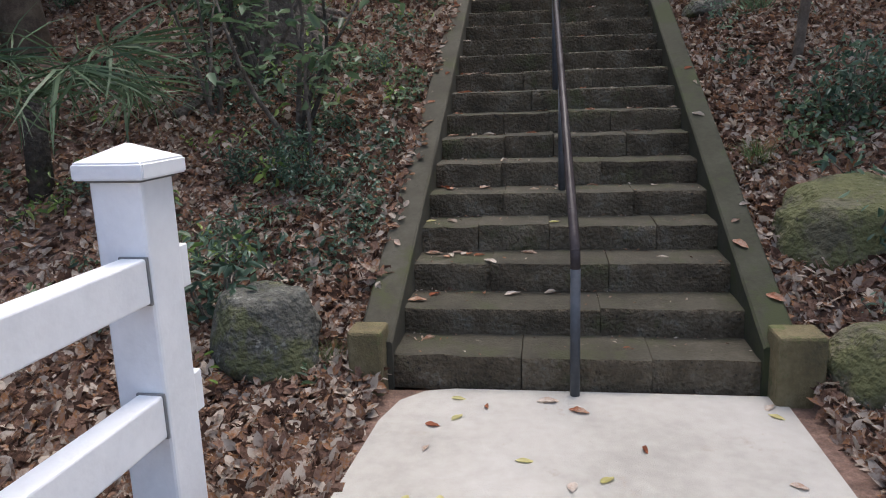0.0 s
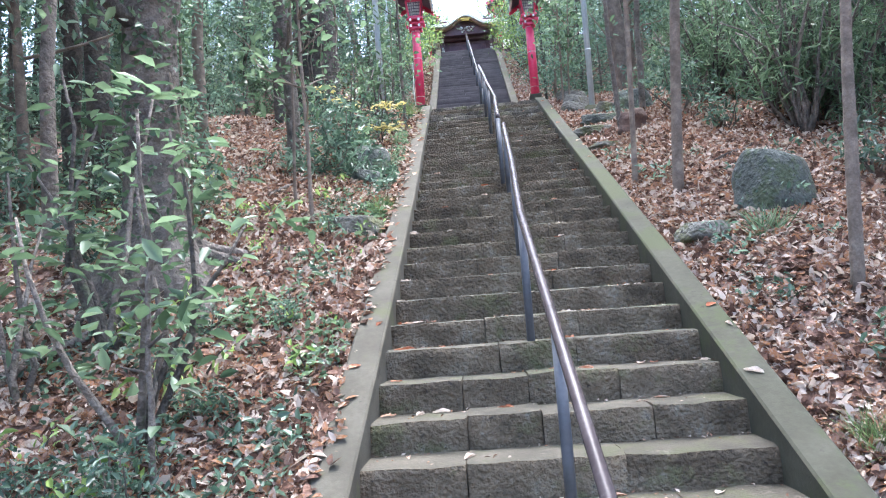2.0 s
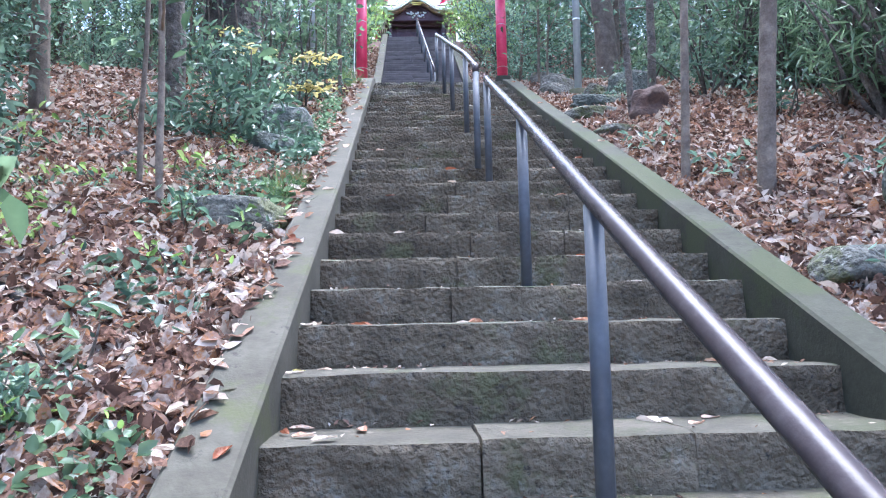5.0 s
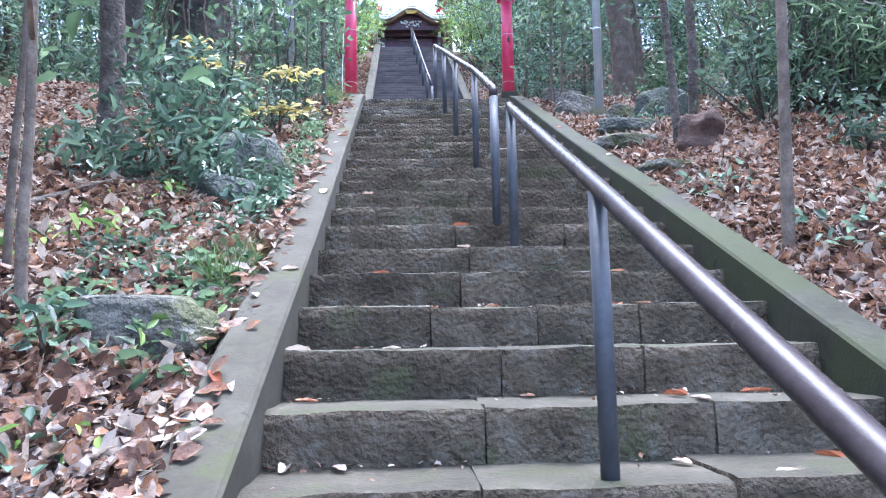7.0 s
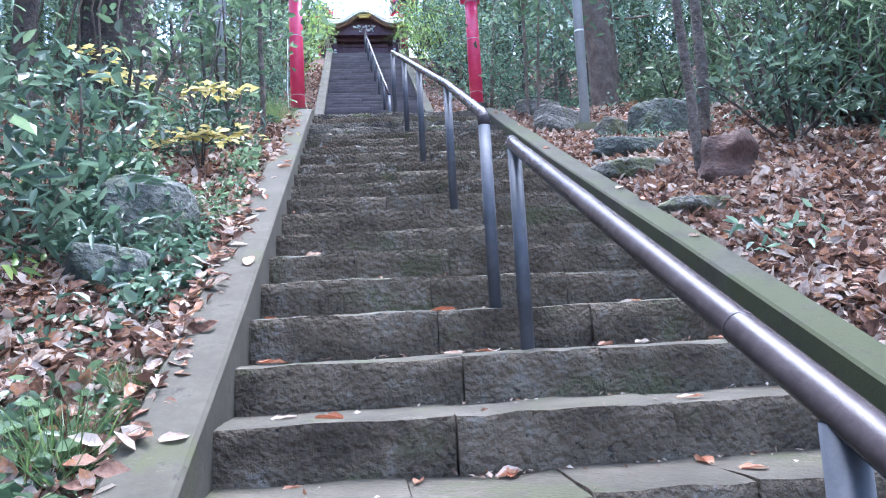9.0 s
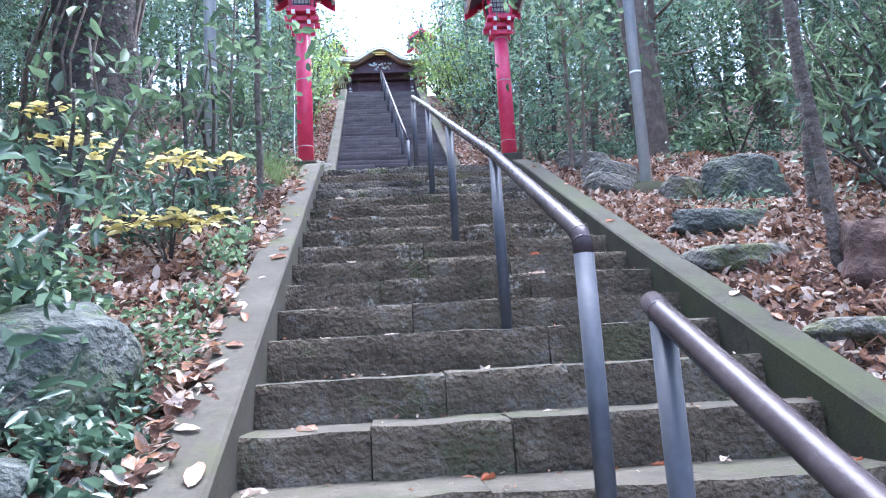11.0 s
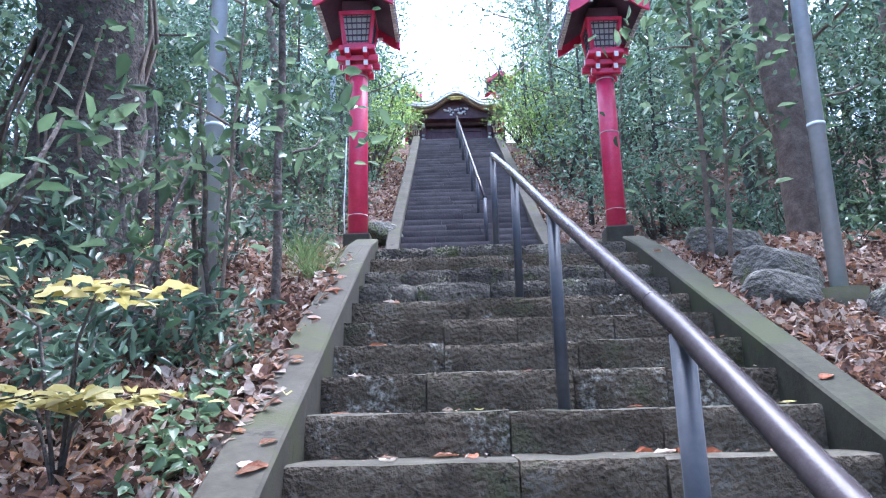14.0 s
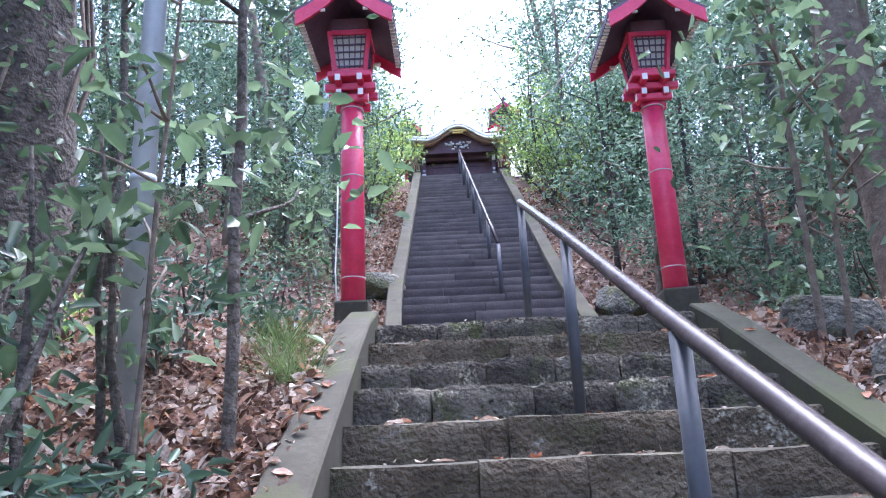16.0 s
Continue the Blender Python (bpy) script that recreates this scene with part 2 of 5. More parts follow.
def tube(points, radii, sides=8, bm=None, cap=True):
    """A bent, tapered tube through points."""
    bm = bm or bmesh.new()
    rings = []
    pts = [Vector(p) for p in points]
    for i, p in enumerate(pts):
        d = (pts[min(i + 1, len(pts) - 1)] - pts[max(i - 1, 0)]).normalized()
        a = d.cross(Vector((0.31, 0.9, 0.2))).normalized()
        b = d.cross(a)
        rings.append([bm.verts.new(p + radii[i] * (math.cos(k * math.tau / sides) * a + math.sin(k * math.tau / sides) * b)) for k in range(sides)])
    for r, q in zip(rings, rings[1:]):
        for k in range(sides):
            bm.faces.new((r[k], r[(k + 1) % sides], q[(k + 1) % sides], q[k]))
    if cap:
        bm.faces.new(rings[0][::-1])
        bm.faces.new(rings[-1])
    bmesh.ops.recalc_face_normals(bm, faces=bm.faces[:])
    return bm


def leaves(name, pos, size, material, parent=None, rng=None, up=0.6, wide=0.42, six=False, droop=0.0, ahead=None, crease=(0.08, 0.42), lay=(0, 0, 1)):
    """One mesh of many folded leaves at pos (n, 3), each of its own length and turn. up: how much they face the sky."""
    n = len(pos)
    nor = rng.normal(size=(n, 3)) * (1 - up) + np.array(lay) * up
    nor /= np.linalg.norm(nor, axis=1)[:, None]
    d = rng.normal(size=(n, 3)) if ahead is None else np.asarray(ahead, float) + rng.normal(size=(n, 3)) * 0.25
    d -= (d * nor).sum(1)[:, None] * nor
    d /= np.linalg.norm(d, axis=1)[:, None]
    s = np.cross(nor, d)
    L = (size * rng.uniform(0.6, 1.25, n))[:, None]
    W = L * wide * rng.uniform(0.75, 1.2, n)[:, None]
    fold = W * rng.uniform(*crease, n)[:, None]
    tip = L * droop
    if six:
        cols = [pos, pos + d * L * 0.3 + s * W * 0.46 + nor * fold, pos + d * L * 0.68 + s * W * 0.36 + nor * (fold - tip * 0.4), pos + d * L - nor * tip,
                pos + d * L * 0.68 - s * W * 0.36 + nor * (fold - tip * 0.4), pos + d * L * 0.3 - s * W * 0.46 + nor * fold]
        tri = np.array([[0, 5, 1], [1, 5, 4], [1, 4, 2], [2, 4, 3]] if droop >= 0.3 else [[0, 3, 2], [0, 2, 1], [0, 5, 4], [0, 4, 3]])
    else:
        cols = [pos, pos + d * L * 0.45 + s * W * 0.5 + nor * fold, pos + d * L - nor * tip, pos + d * L * 0.45 - s * W * 0.5 + nor * fold]
        tri = np.array([[0, 2, 1], [0, 3, 2]])
    k = len(cols)
    v = np.stack(cols, 1).reshape(-1, 3)
    f = (tri[None] + (np.arange(n) * k)[:, None, None]).reshape(-1, 3)
    me = bpy.data.meshes.new(name)
    me.vertices.add(len(v))
    me.vertices.foreach_set("co", v.astype(np.float32).ravel())
    me.loops.add(f.size)
    me.loops.foreach_set("vertex_index", f.astype(np.int32).ravel())
    me.polygons.add(len(f))
    me.polygons.foreach_set("loop_start", np.arange(0, f.size, 3, dtype=np.int32))
    me.update(calc_edges=True)
    me.materials.append(material)
    ob = new(name, me)
    ob.parent = parent
    return ob


# ---- the plan ----
RISE, TREAD, Y1, STEPS = 0.176, 0.369, 3.0, 35
Z_MID = RISE * STEPS
Y_TOP = Y1 + TREAD * (STEPS - 1)
Y2, RISE2, TREAD2, STEPS2 = 18.33, 0.168, 0.2776, 37
Z_TOP = Z_MID + RISE2 * STEPS2
XR = 2.205


def xl(y):
    if y < 6:
        return 0.221
    if y < 9.3:
        return 0.221 - 0.007 * (y - 6)
    return 0.198 - 0.0187 * (min(y, 15) - 9.3)


def drift(y):
    """How far the upper flight and its banks swing to the left."""
    if y < 16:
        return 0.0
    if y < 20:
        return -0.23 * (y - 16) / 4
    return -0.23 - 0.005 * (min(y, 32) - 20)


def left2(y):
    return 0.18 + drift(y)


def right2(y):
    return 2.24 + drift(y)


def line(y):
    """The height of the line through the noses of the steps."""
    if y < Y1 - 0.35:
        return 0.0
    if y < Y1:
        return RISE * (y - Y1 + 0.35) / 0.35
    if y < Y_TOP:
        return RISE + (y - Y1) * RISE / TREAD
    if y < Y2:
        return Z_MID
    if y < Y2 + TREAD2 * STEPS2:
        return Z_MID + (y - Y2) * RISE2 / TREAD2
    return Z_TOP


def soft_line(y, w):
    return sum(line(y + w * k) for k in (-1, -0.5, 0, 0.5, 1)) / 5


def gz(x, y):
    """The ground beside the stairs."""
    x = x - drift(y) * max(0.0, 1 - abs(x - 1.2) / 6)
    d = max(0.0, x - 2.42, 0.03 - x)
    if x > 1:
        side = 0.26 * min(d, 0.9) * max(0.25, min(1.0, (13.4 - y) / 1.8)) + 0.05 * max(0.0, d - 0.9)
    else:
        side = 0.20 * min(d, 0.9) * max(0.3, min(1.0, (y - 3.0) / 4.0)) + 0.06 * max(0.0, d - 0.9)
    if y < 3:
        side *= max(0.0, min(1.0, (y - 0.5) / 2.5)) * 1.0
    bumps = 0.10 * noise.noise((x * 0.9, y * 0.9, 0.3)) + 0.035 * noise.noise((x * 3.1, y * 3.1, 4.0))
    z = soft_line(y, min(2.5, 0.3 + 0.25 * d)) + side + bumps * min(1.0, d * 1.2) - 0.02
    return z


# ---- ground: one sheet to the horizon, with a trench under the stairs ----
def ground_sheet():
    xs = sorted({round(v, 3) for v in [*np.arange(-8, -0.2, 0.3), -0.12, -0.04, 0.02, 0.12, 0.3, 1.2, 2.2, 2.40, 2.46, 2.55, *np.arange(2.7, 10.6, 0.3), -1500, -300, -80, -40, -25, -16, -12, -10, 12, 14, 18, 27, 42, 82, 300, 1500]})
    ys = sorted({round(v, 3) for v in [*np.arange(-3, 31, 0.3), 2.95, 2.99, -1500, -300, -60, -30, -15, -8, -5, 32, 34, 37, 42, 50, 70, 120, 400, 1500]})
    bm = bmesh.new()
    grid = []
    for y in ys:
        row = []
        for x in xs:
            xx = x + drift(y) * max(0.0, 1 - abs(x - 1.2) / 6)
            inside = 0.0 < x < 2.42
            if inside and y > 2.98:
                z = line(y) - 0.42
            elif inside and x > 0.1:
                z = -0.004
            else:
                z = gz(xx, y)
                if y < 2.9 and -0.3 < x < 2.8:
                    z = min(z, 0.02) - 0.005
            if y > 29.5:
                z = Z_TOP - 0.03
            row.append(bm.verts.new((xx, y, z)))
        grid.append(row)
    for a, b in zip(grid, grid[1:]):
        for i in range(len(xs) - 1):
            bm.faces.new((a[i], a[i + 1], b[i + 1], b[i]))
    return tagged(obj("ground", bm, M_SOIL, smooth=True), "dark woodland soil under brown fallen leaves", "ground", kind="structure")


ground_sheet()


def landing_slab():
    bm = bmesh.new()
    out = [(0.19, -6), (2.26, -6), (2.29, 2.5), (2.29, 2.96), (0.58, 2.97), (0.42, 2.93), (0.30, 2.80), (0.24, 2.55), (0.20, 1.8)]
    low = [bm.verts.new((x, y, -0.08)) for x, y in out]
    top = [bm.verts.new((x, y, 0.004)) for x, y in out]
    bm.faces.new(top)
    for i in range(len(out)):
        j = (i + 1) % len(out)
        bm.faces.new((low[i], low[j], top[j], top[i]))
    bmesh.ops.recalc_face_normals(bm, faces=bm.faces[:])
    return tagged(obj("pavement", bm, M_SLAB), "pale smooth concrete path slab at the foot of the stairs", "pavement", kind="structure")


landing_slab()


# ---- stairs ----
def stone_block(x0, x1, y0, y1, z0, z1, seed, rough=0.006, cuts=4, nose=0.006):
    """A hewn block with a rough front, worn nose and uneven top."""
    bm = bmesh.new()
    box(bm, x0, x1, y0, y1, z0, z1)
    bmesh.ops.subdivide_edges(bm, edges=bm.edges[:], cuts=cuts, use_grid_fill=True)
    for v in bm.verts:
        c = v.co.copy()
        n = noise.noise_vector(c * 7 + Vector((seed, 0, 0)))
        front, top = c.y < y0 + 0.01, c.z > z1 - 0.005
        v.co.z += n.z * rough * (1.0 if top else 0.3)
        if front:
            v.co.y += n.y * rough * 2.2 + 0.004
        if front and top:
            v.co.y += nose + 0.006 * n.x
            v.co.z -= 0.004 + 0.008 * abs(n.x)
        if (c.x < x0 + 0.005 or c.x > x1 - 0.005) and (front or top):
            v.co.x += (0.002 if c.x < x0 + 0.005 else -0.002) + n.x * 0.002
            v.co.y += 0.004 if front else 0
    return bm


def rubble_block(x0, x1, y0, y1, z0, z1, seed):
    """A rough field stone set in a step: rounded corners, uneven face."""
    bm = bmesh.new()
    box(bm, x0, x1, y0, y1, z0, z1)
    bmesh.ops.subdivide_edges(bm, edges=bm.edges[:], cuts=5, use_grid_fill=True)
    cx, w = (x0 + x1) / 2, (x1 - x0) / 2
    for v in bm.verts:
        c = v.co.copy()
        n = noise.noise_vector(c * 9 + Vector((seed, 0, 0)))
        u, t = abs(c.x - cx) / w, (c.z - z0) / (z1 - z0)
        if c.y < y0 + 0.02:
            v.co.y += 0.022 * u ** 8 + 0.014 * t ** 8 + n.y * 0.016
        if t > 0.9 and c.y < y0 + 0.2:
            v.co.z -= 0.018 * u ** 8 + 0.008 * abs(n.x)
        v.co.z += n.z * 0.006
        v.co.x += n.x * 0.008 - (c.x - cx) * 0.02
    return bm


def flight(name, label, y1, z0, rise, tread, count, left, right, nblocks, rough, lichen_from, cuts, stone, nose=0.006, rubble=()):
    st = thing(name, (0, y1, z0), label, "stairs", kind="structure")
    rng = random.Random(5)
    for k in range(1, count + 1):
        y, z = y1 + (k - 1) * tread, z0 + k * rise
        a, b = left(y) - 0.03, right(y) + 0.03
        n = rng.choice(nblocks)
        if k in rubble:
            n = rng.choice((5, 6, 6))
        cutsx = [a + (b - a) * (i + rng.uniform(-0.22, 0.22)) / n for i in range(1, n)]
        xs = [a, *cutsx, b]
        for i in range(n):
            dz, dy = rng.uniform(-0.008, 0.008), rng.uniform(-0.012, 0.012)
            lich = k >= lichen_from and rng.random() < 0.45
            if k in rubble:
                bm = rubble_block(xs[i], xs[i + 1], y + dy, y + tread + 0.06, z - rise - 0.015, z + dz, k * 3.7 + i)
                material, text = M_RUBBLE, "rough rounded stone crusted with pale lichen"
            else:
                bm = stone_block(xs[i] + 0.001, xs[i + 1] - 0.001, y + dy, y + tread + 0.06, z - rise - 0.015, z + dz, k * 3.7 + i, rough, cuts, nose)
                material, text = (M_STONE_LICHEN, "grey stone with pale lichen patches") if lich else (stone, "")
            bm.transform(Matrix.Translation((0, -y1, -z0)))
            ob = part("stone", bm, material, st, text)
            ob.data.shade_smooth()
            ob.data.set_sharp_from_angle(angle=radians(38))
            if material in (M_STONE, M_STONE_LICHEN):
                # Faces that point up take a darker stone colour than the fronts.
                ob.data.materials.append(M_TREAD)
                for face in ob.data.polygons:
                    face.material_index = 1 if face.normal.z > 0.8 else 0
    return st


flight("stairs", "long straight flight of worn dark stone steps", Y1, 0.0, RISE, TREAD, STEPS, xl, lambda y: XR, (2, 3, 3, 4), 0.009, 25, 6, M_STONE, rubble=(32, 33, 35))
flight("stairs", "steeper upper flight of dark stone steps", Y2, Z_MID, RISE2, TREAD2, STEPS2, left2, right2, (2, 3), 0.003, 99, 3, M_STONE_HI, 0.012)


def landing_mid():
    st = thing("landing", (0, Y_TOP, Z_MID), "stone-paved landing between two flights of steps", "landing", kind="structure")
    rng = random.Random(8)
    for j in range(6):
        xs = [-0.20, 0.5 + rng.uniform(-.1, .1), 1.1 + rng.uniform(-.1, .1), 1.7 + rng.uniform(-.1, .1), 2.4]
        for i in range(4):
            bm = stone_block(xs[i] + .004, xs[i + 1] - .004, TREAD + 0.07 + j * 0.4, TREAD + 0.07 + j * 0.4 + 0.394, -0.15, rng.uniform(-.006, .004), j + i * 3.1, 0.004, 2)
            part("paving_stone", bm, M_STONE, st)


landing_mid()


def right_height(y):
    return 0.10 - 0.045 * max(0.0, min(1.0, (y - 9.8) / 2.6))


def kerb(name, y0, y1, inner, width, side, h, label, material=M_KERB):
    """A sloping concrete kerb beside the stairs. side: -1 left, 1 right."""
    bm = bmesh.new()
    rings = []
    n = max(2, int((y1 - y0) / 0.5))
    for i in range(n + 1):
        y = y0 + (y1 - y0) * i / n
        x = inner(y)
        z = max(line(y), 0.0)
        if y < Y1:
            z = RISE * (1 + (y - Y1) / TREAD)
        elif y > Y_TOP and y0 < Y_TOP:
            z = Z_MID + (y - Y_TOP) * 0.15
        w = 0.006 * noise.noise((y * 2, side, 0)) + (h(y) if callable(h) else h)
        ring = [(x, z - 0.6), (x - side * 0.012, z - 0.012 + w), (x, z + w), (x + side * width - side * 0.015, z + w), (x + side * width, z - 0.015 + w), (x + side * width + side * 0.02, z - 0.6)]
        rings.append([bm.verts.new((px, y, pz)) for px, pz in ring])
    for a, b in zip(rings, rings[1:]):
        for k in range(6):
            bm.faces.new((a[k], a[(k + 1) % 6], b[(k + 1) % 6], b[k]))
    bm.faces.new(rings[0])
    bm.faces.new(rings[-1])
    bmesh.ops.recalc_face_normals(bm, faces=bm.faces[:])
    return tagged(obj(name, bm, material), label, "kerb", kind="structure")


kerb("kerb", 2.98, 15.75, lambda y: xl(y), 0.19, -1, 0.10, "weathered sloping concrete kerb with a mossy top")
kerb("kerb", 2.98, 15.65, lambda y: XR, 0.175, 1, right_height, "weathered sloping concrete kerb grown with green moss", M_KERB_MOSS)
kerb("kerb", Y2 - 0.1, Y2 + TREAD2 * STEPS2 - 0.2, left2, 0.18, -1, 0.25, "narrow pale concrete kerb of the upper flight")
kerb("kerb", Y2 - 0.1, Y2 + TREAD2 * STEPS2 - 0.2, right2, 0.18, 1, 0.25, "narrow pale concrete kerb of the upper flight")


M_END = mat("mossy_ochre_concrete", [(0.07, 0.058, 0.030), (0.125, 0.10, 0.047), (0.185, 0.152, 0.082)], 4, 0.92, 0.5, 90, spots=[((0.085, 0.095, 0.03), 3.0, 0.54)])


def end_block(x0, x1, y0, y1, h):
    bm = bevelled(x0, x1, y0, y1, -0.1, h, 0.018, 2)
    for v in bm.verts:
        v.co += 0.006 * noise.noise_vector(v.co * 6)
    tagged(obj("end_post", bm, M_END), "short mossy concrete end post of the kerb", "post", "kerb end posts")


end_block(0.01, 0.20, 2.86, 3.06, 0.36)
end_block(2.225, 2.46, 2.84, 3.06, 0.37)


# ---- hand rails ----
def handrail(posts, pts, label):
    """posts: (x, y, z of the foot, z of the top); pts: the line of the rail."""
    x, y, z, _ = posts[0]
    e = thing("handrail", (x, y, z), label, "handrail")
    inv = Matrix.Translation((-x, -y, -z))
    bm = tube(pts, [0.0265] * len(pts), 14)
    bm.transform(inv)
    part("rail", bm, M_RAIL, e, "brown steel pipe polished by hands", True)
    for a, b in zip(pts[1:], pts[2:]):
        c, d = Vector(a).lerp(Vector(b), 0.12), (Vector(b) - Vector(a)).normalized() * 0.004
        bm = tube([c - d, c - d * 0.4, c + d * 0.4, c + d], [0.0265, 0.0275, 0.0275, 0.0265], 14)
        bm.transform(inv)
        part("weld", bm, M_RAIL, e, "raised weld round the pipe", True)
    for px, py, p0, p1 in posts:
        bm = tube([(px, py, p0 - 0.03), (px, py, p1)], [0.0265, 0.0265], 14)
        bm.transform(inv)
        part("post", bm, M_POST, e, "grey painted steel post", True)
    return e


def rail_posts(ks, x0, x1, h):
    out = []
    for i, k in enumerate(ks):
        x = x0 + (x1 - x0) * i / max(1, len(ks) - 1)
        y = Y1 + (k - 1) * TREAD + 0.09
        out.append((x, y, k * RISE, RISE * (y - Y1) / TREAD + RISE + h))
    return out


P_LOW = [(x, *p[1:]) for p, x in zip(rail_posts((5, 9, 13, 18), 1.2, 1.2, 0.712), (1.195, 1.165, 1.212, 1.25))]
P_LOW = [(x, y, z, top + dz) for (x, y, z, top), dz in zip(P_LOW, (0.01, 0.06, 0.04, 0.01))]
first = (1.23, 2.92, 0.0, 0.70)
handrail([first, *P_LOW], [(1.23, 2.92, 0.68), (1.228, 2.93, 0.78), (1.226, 2.98, 0.86), *[(x, y, z + 0.015) for x, y, _, z in P_LOW], (1.255, P_LOW[-1][1] + 0.06, P_LOW[-1][3] + 0.044)],
         "brown steel pipe handrail on grey posts along lower steps")
P_UP = [(x, p[1], p[2], p[3] + dz) for p, x, dz in zip(rail_posts((19, 23, 27, 31, 35), 1.2, 1.2, 0.72), (1.205, 1.24, 1.19, 1.165, 1.12), (0.085, 0.06, 0.06, 0.055, 0.05))]
a = P_UP[0]
handrail([(*a[:3], a[3] - 0.05), *P_UP[1:]], [(a[0], a[1], a[3] - 0.05), (a[0], a[1] + 0.004, a[3] - 0.02), (a[0], a[1] + 0.018, a[3] + 0.004), (a[0], a[1] + 0.045, a[3] + 0.024), *[(x, y, z + 0.015) for x, y, _, z in P_UP[1:-1]], (P_UP[-1][0], P_UP[-1][1] + 0.03, P_UP[-1][3] + 0.03)],
         "brown steel pipe handrail on grey posts along upper steps")
P_HI = []
for k in range(7, STEPS2 + 1, 5):
    y = Y2 + (k - 1) * TREAD2 + 0.1
    P_HI.append((1.25 - 0.0102 * (k - 7), y, Z_MID + k * RISE2, Z_MID + RISE2 + (y - Y2) * RISE2 / TREAD2 + 0.62))
handrail(P_HI, [(x, y, z + 0.015) for x, y, _, z in P_HI] + [(P_HI[-1][0] - .005, P_HI[-1][1] + 0.45, P_HI[-1][3] + 0.22), (P_HI[-1][0] - .005, P_HI[-1][1] + 1.2, P_HI[-1][3] + 0.22)],
         "steel pipe handrail up the steep upper flight")


# ---- white fence ----
def fence():
    ang = -3.0
    e = thing("fence", (-0.295, 1.50, 0.015), "white painted fence with capped posts and two rails", "fence", turn=ang)
    for i in range(3):
        oy = -1.8 * i
        w = 0.095
        p = part("post", bevelled(-w, w, oy - w, oy + w, -0.05, 1.36, 0.012), M_WHITE, e)
        bm = bmesh.new()
        c = w + 0.035
        lo = [bm.verts.new((sx * c, oy + sy * c, 1.36)) for sx, sy in ((-1, -1), (1, -1), (1, 1), (-1, 1))]
        mi = [bm.verts.new((sx * c, oy + sy * c, 1.415)) for sx, sy in ((-1, -1), (1, -1), (1, 1), (-1, 1))]
        ti = bm.verts.new((0, oy, 1.475))
        bm.faces.new(lo[::-1])
        for k in range(4):
            bm.faces.new((lo[k], lo[(k + 1) % 4], mi[(k + 1) % 4], mi[k]))
            bm.faces.new((mi[k], mi[(k + 1) % 4], ti))
        bmesh.ops.bevel(bm, geom=bm.edges[:], offset=0.006, segments=2, affect="EDGES")
        part("cap", bm, M_WHITE, p, "flat pyramid cap")
        # A thin dark grey strip round the post, right below the cap.
        part("seal", bevelled(-w - .006, w + .006, oy - w - .006, oy + w + .006, 1.350, 1.359, 0.002, 1), M_JOINT, p, "dark line under the cap")
        for zt in (1.10, 0.62):
            if i < 2:
                part("rail", bevelled(-0.01, 0.085, oy - 1.8 + w, oy - w, zt - 0.155, zt, 0.008), M_WHITE, e)
                part("joint", bevelled(-0.015, 0.09, oy - w - 0.012, oy - w + 0.001, zt - 0.16, zt + 0.005, 0.002, 1), M_JOINT, e, "dark joint line")
            if i == 0:
                part("rail_stub", bevelled(-0.01, 0.085, w, w + 0.06, zt - 0.155, zt, 0.006), M_WHITE, e)
    return e


fence()


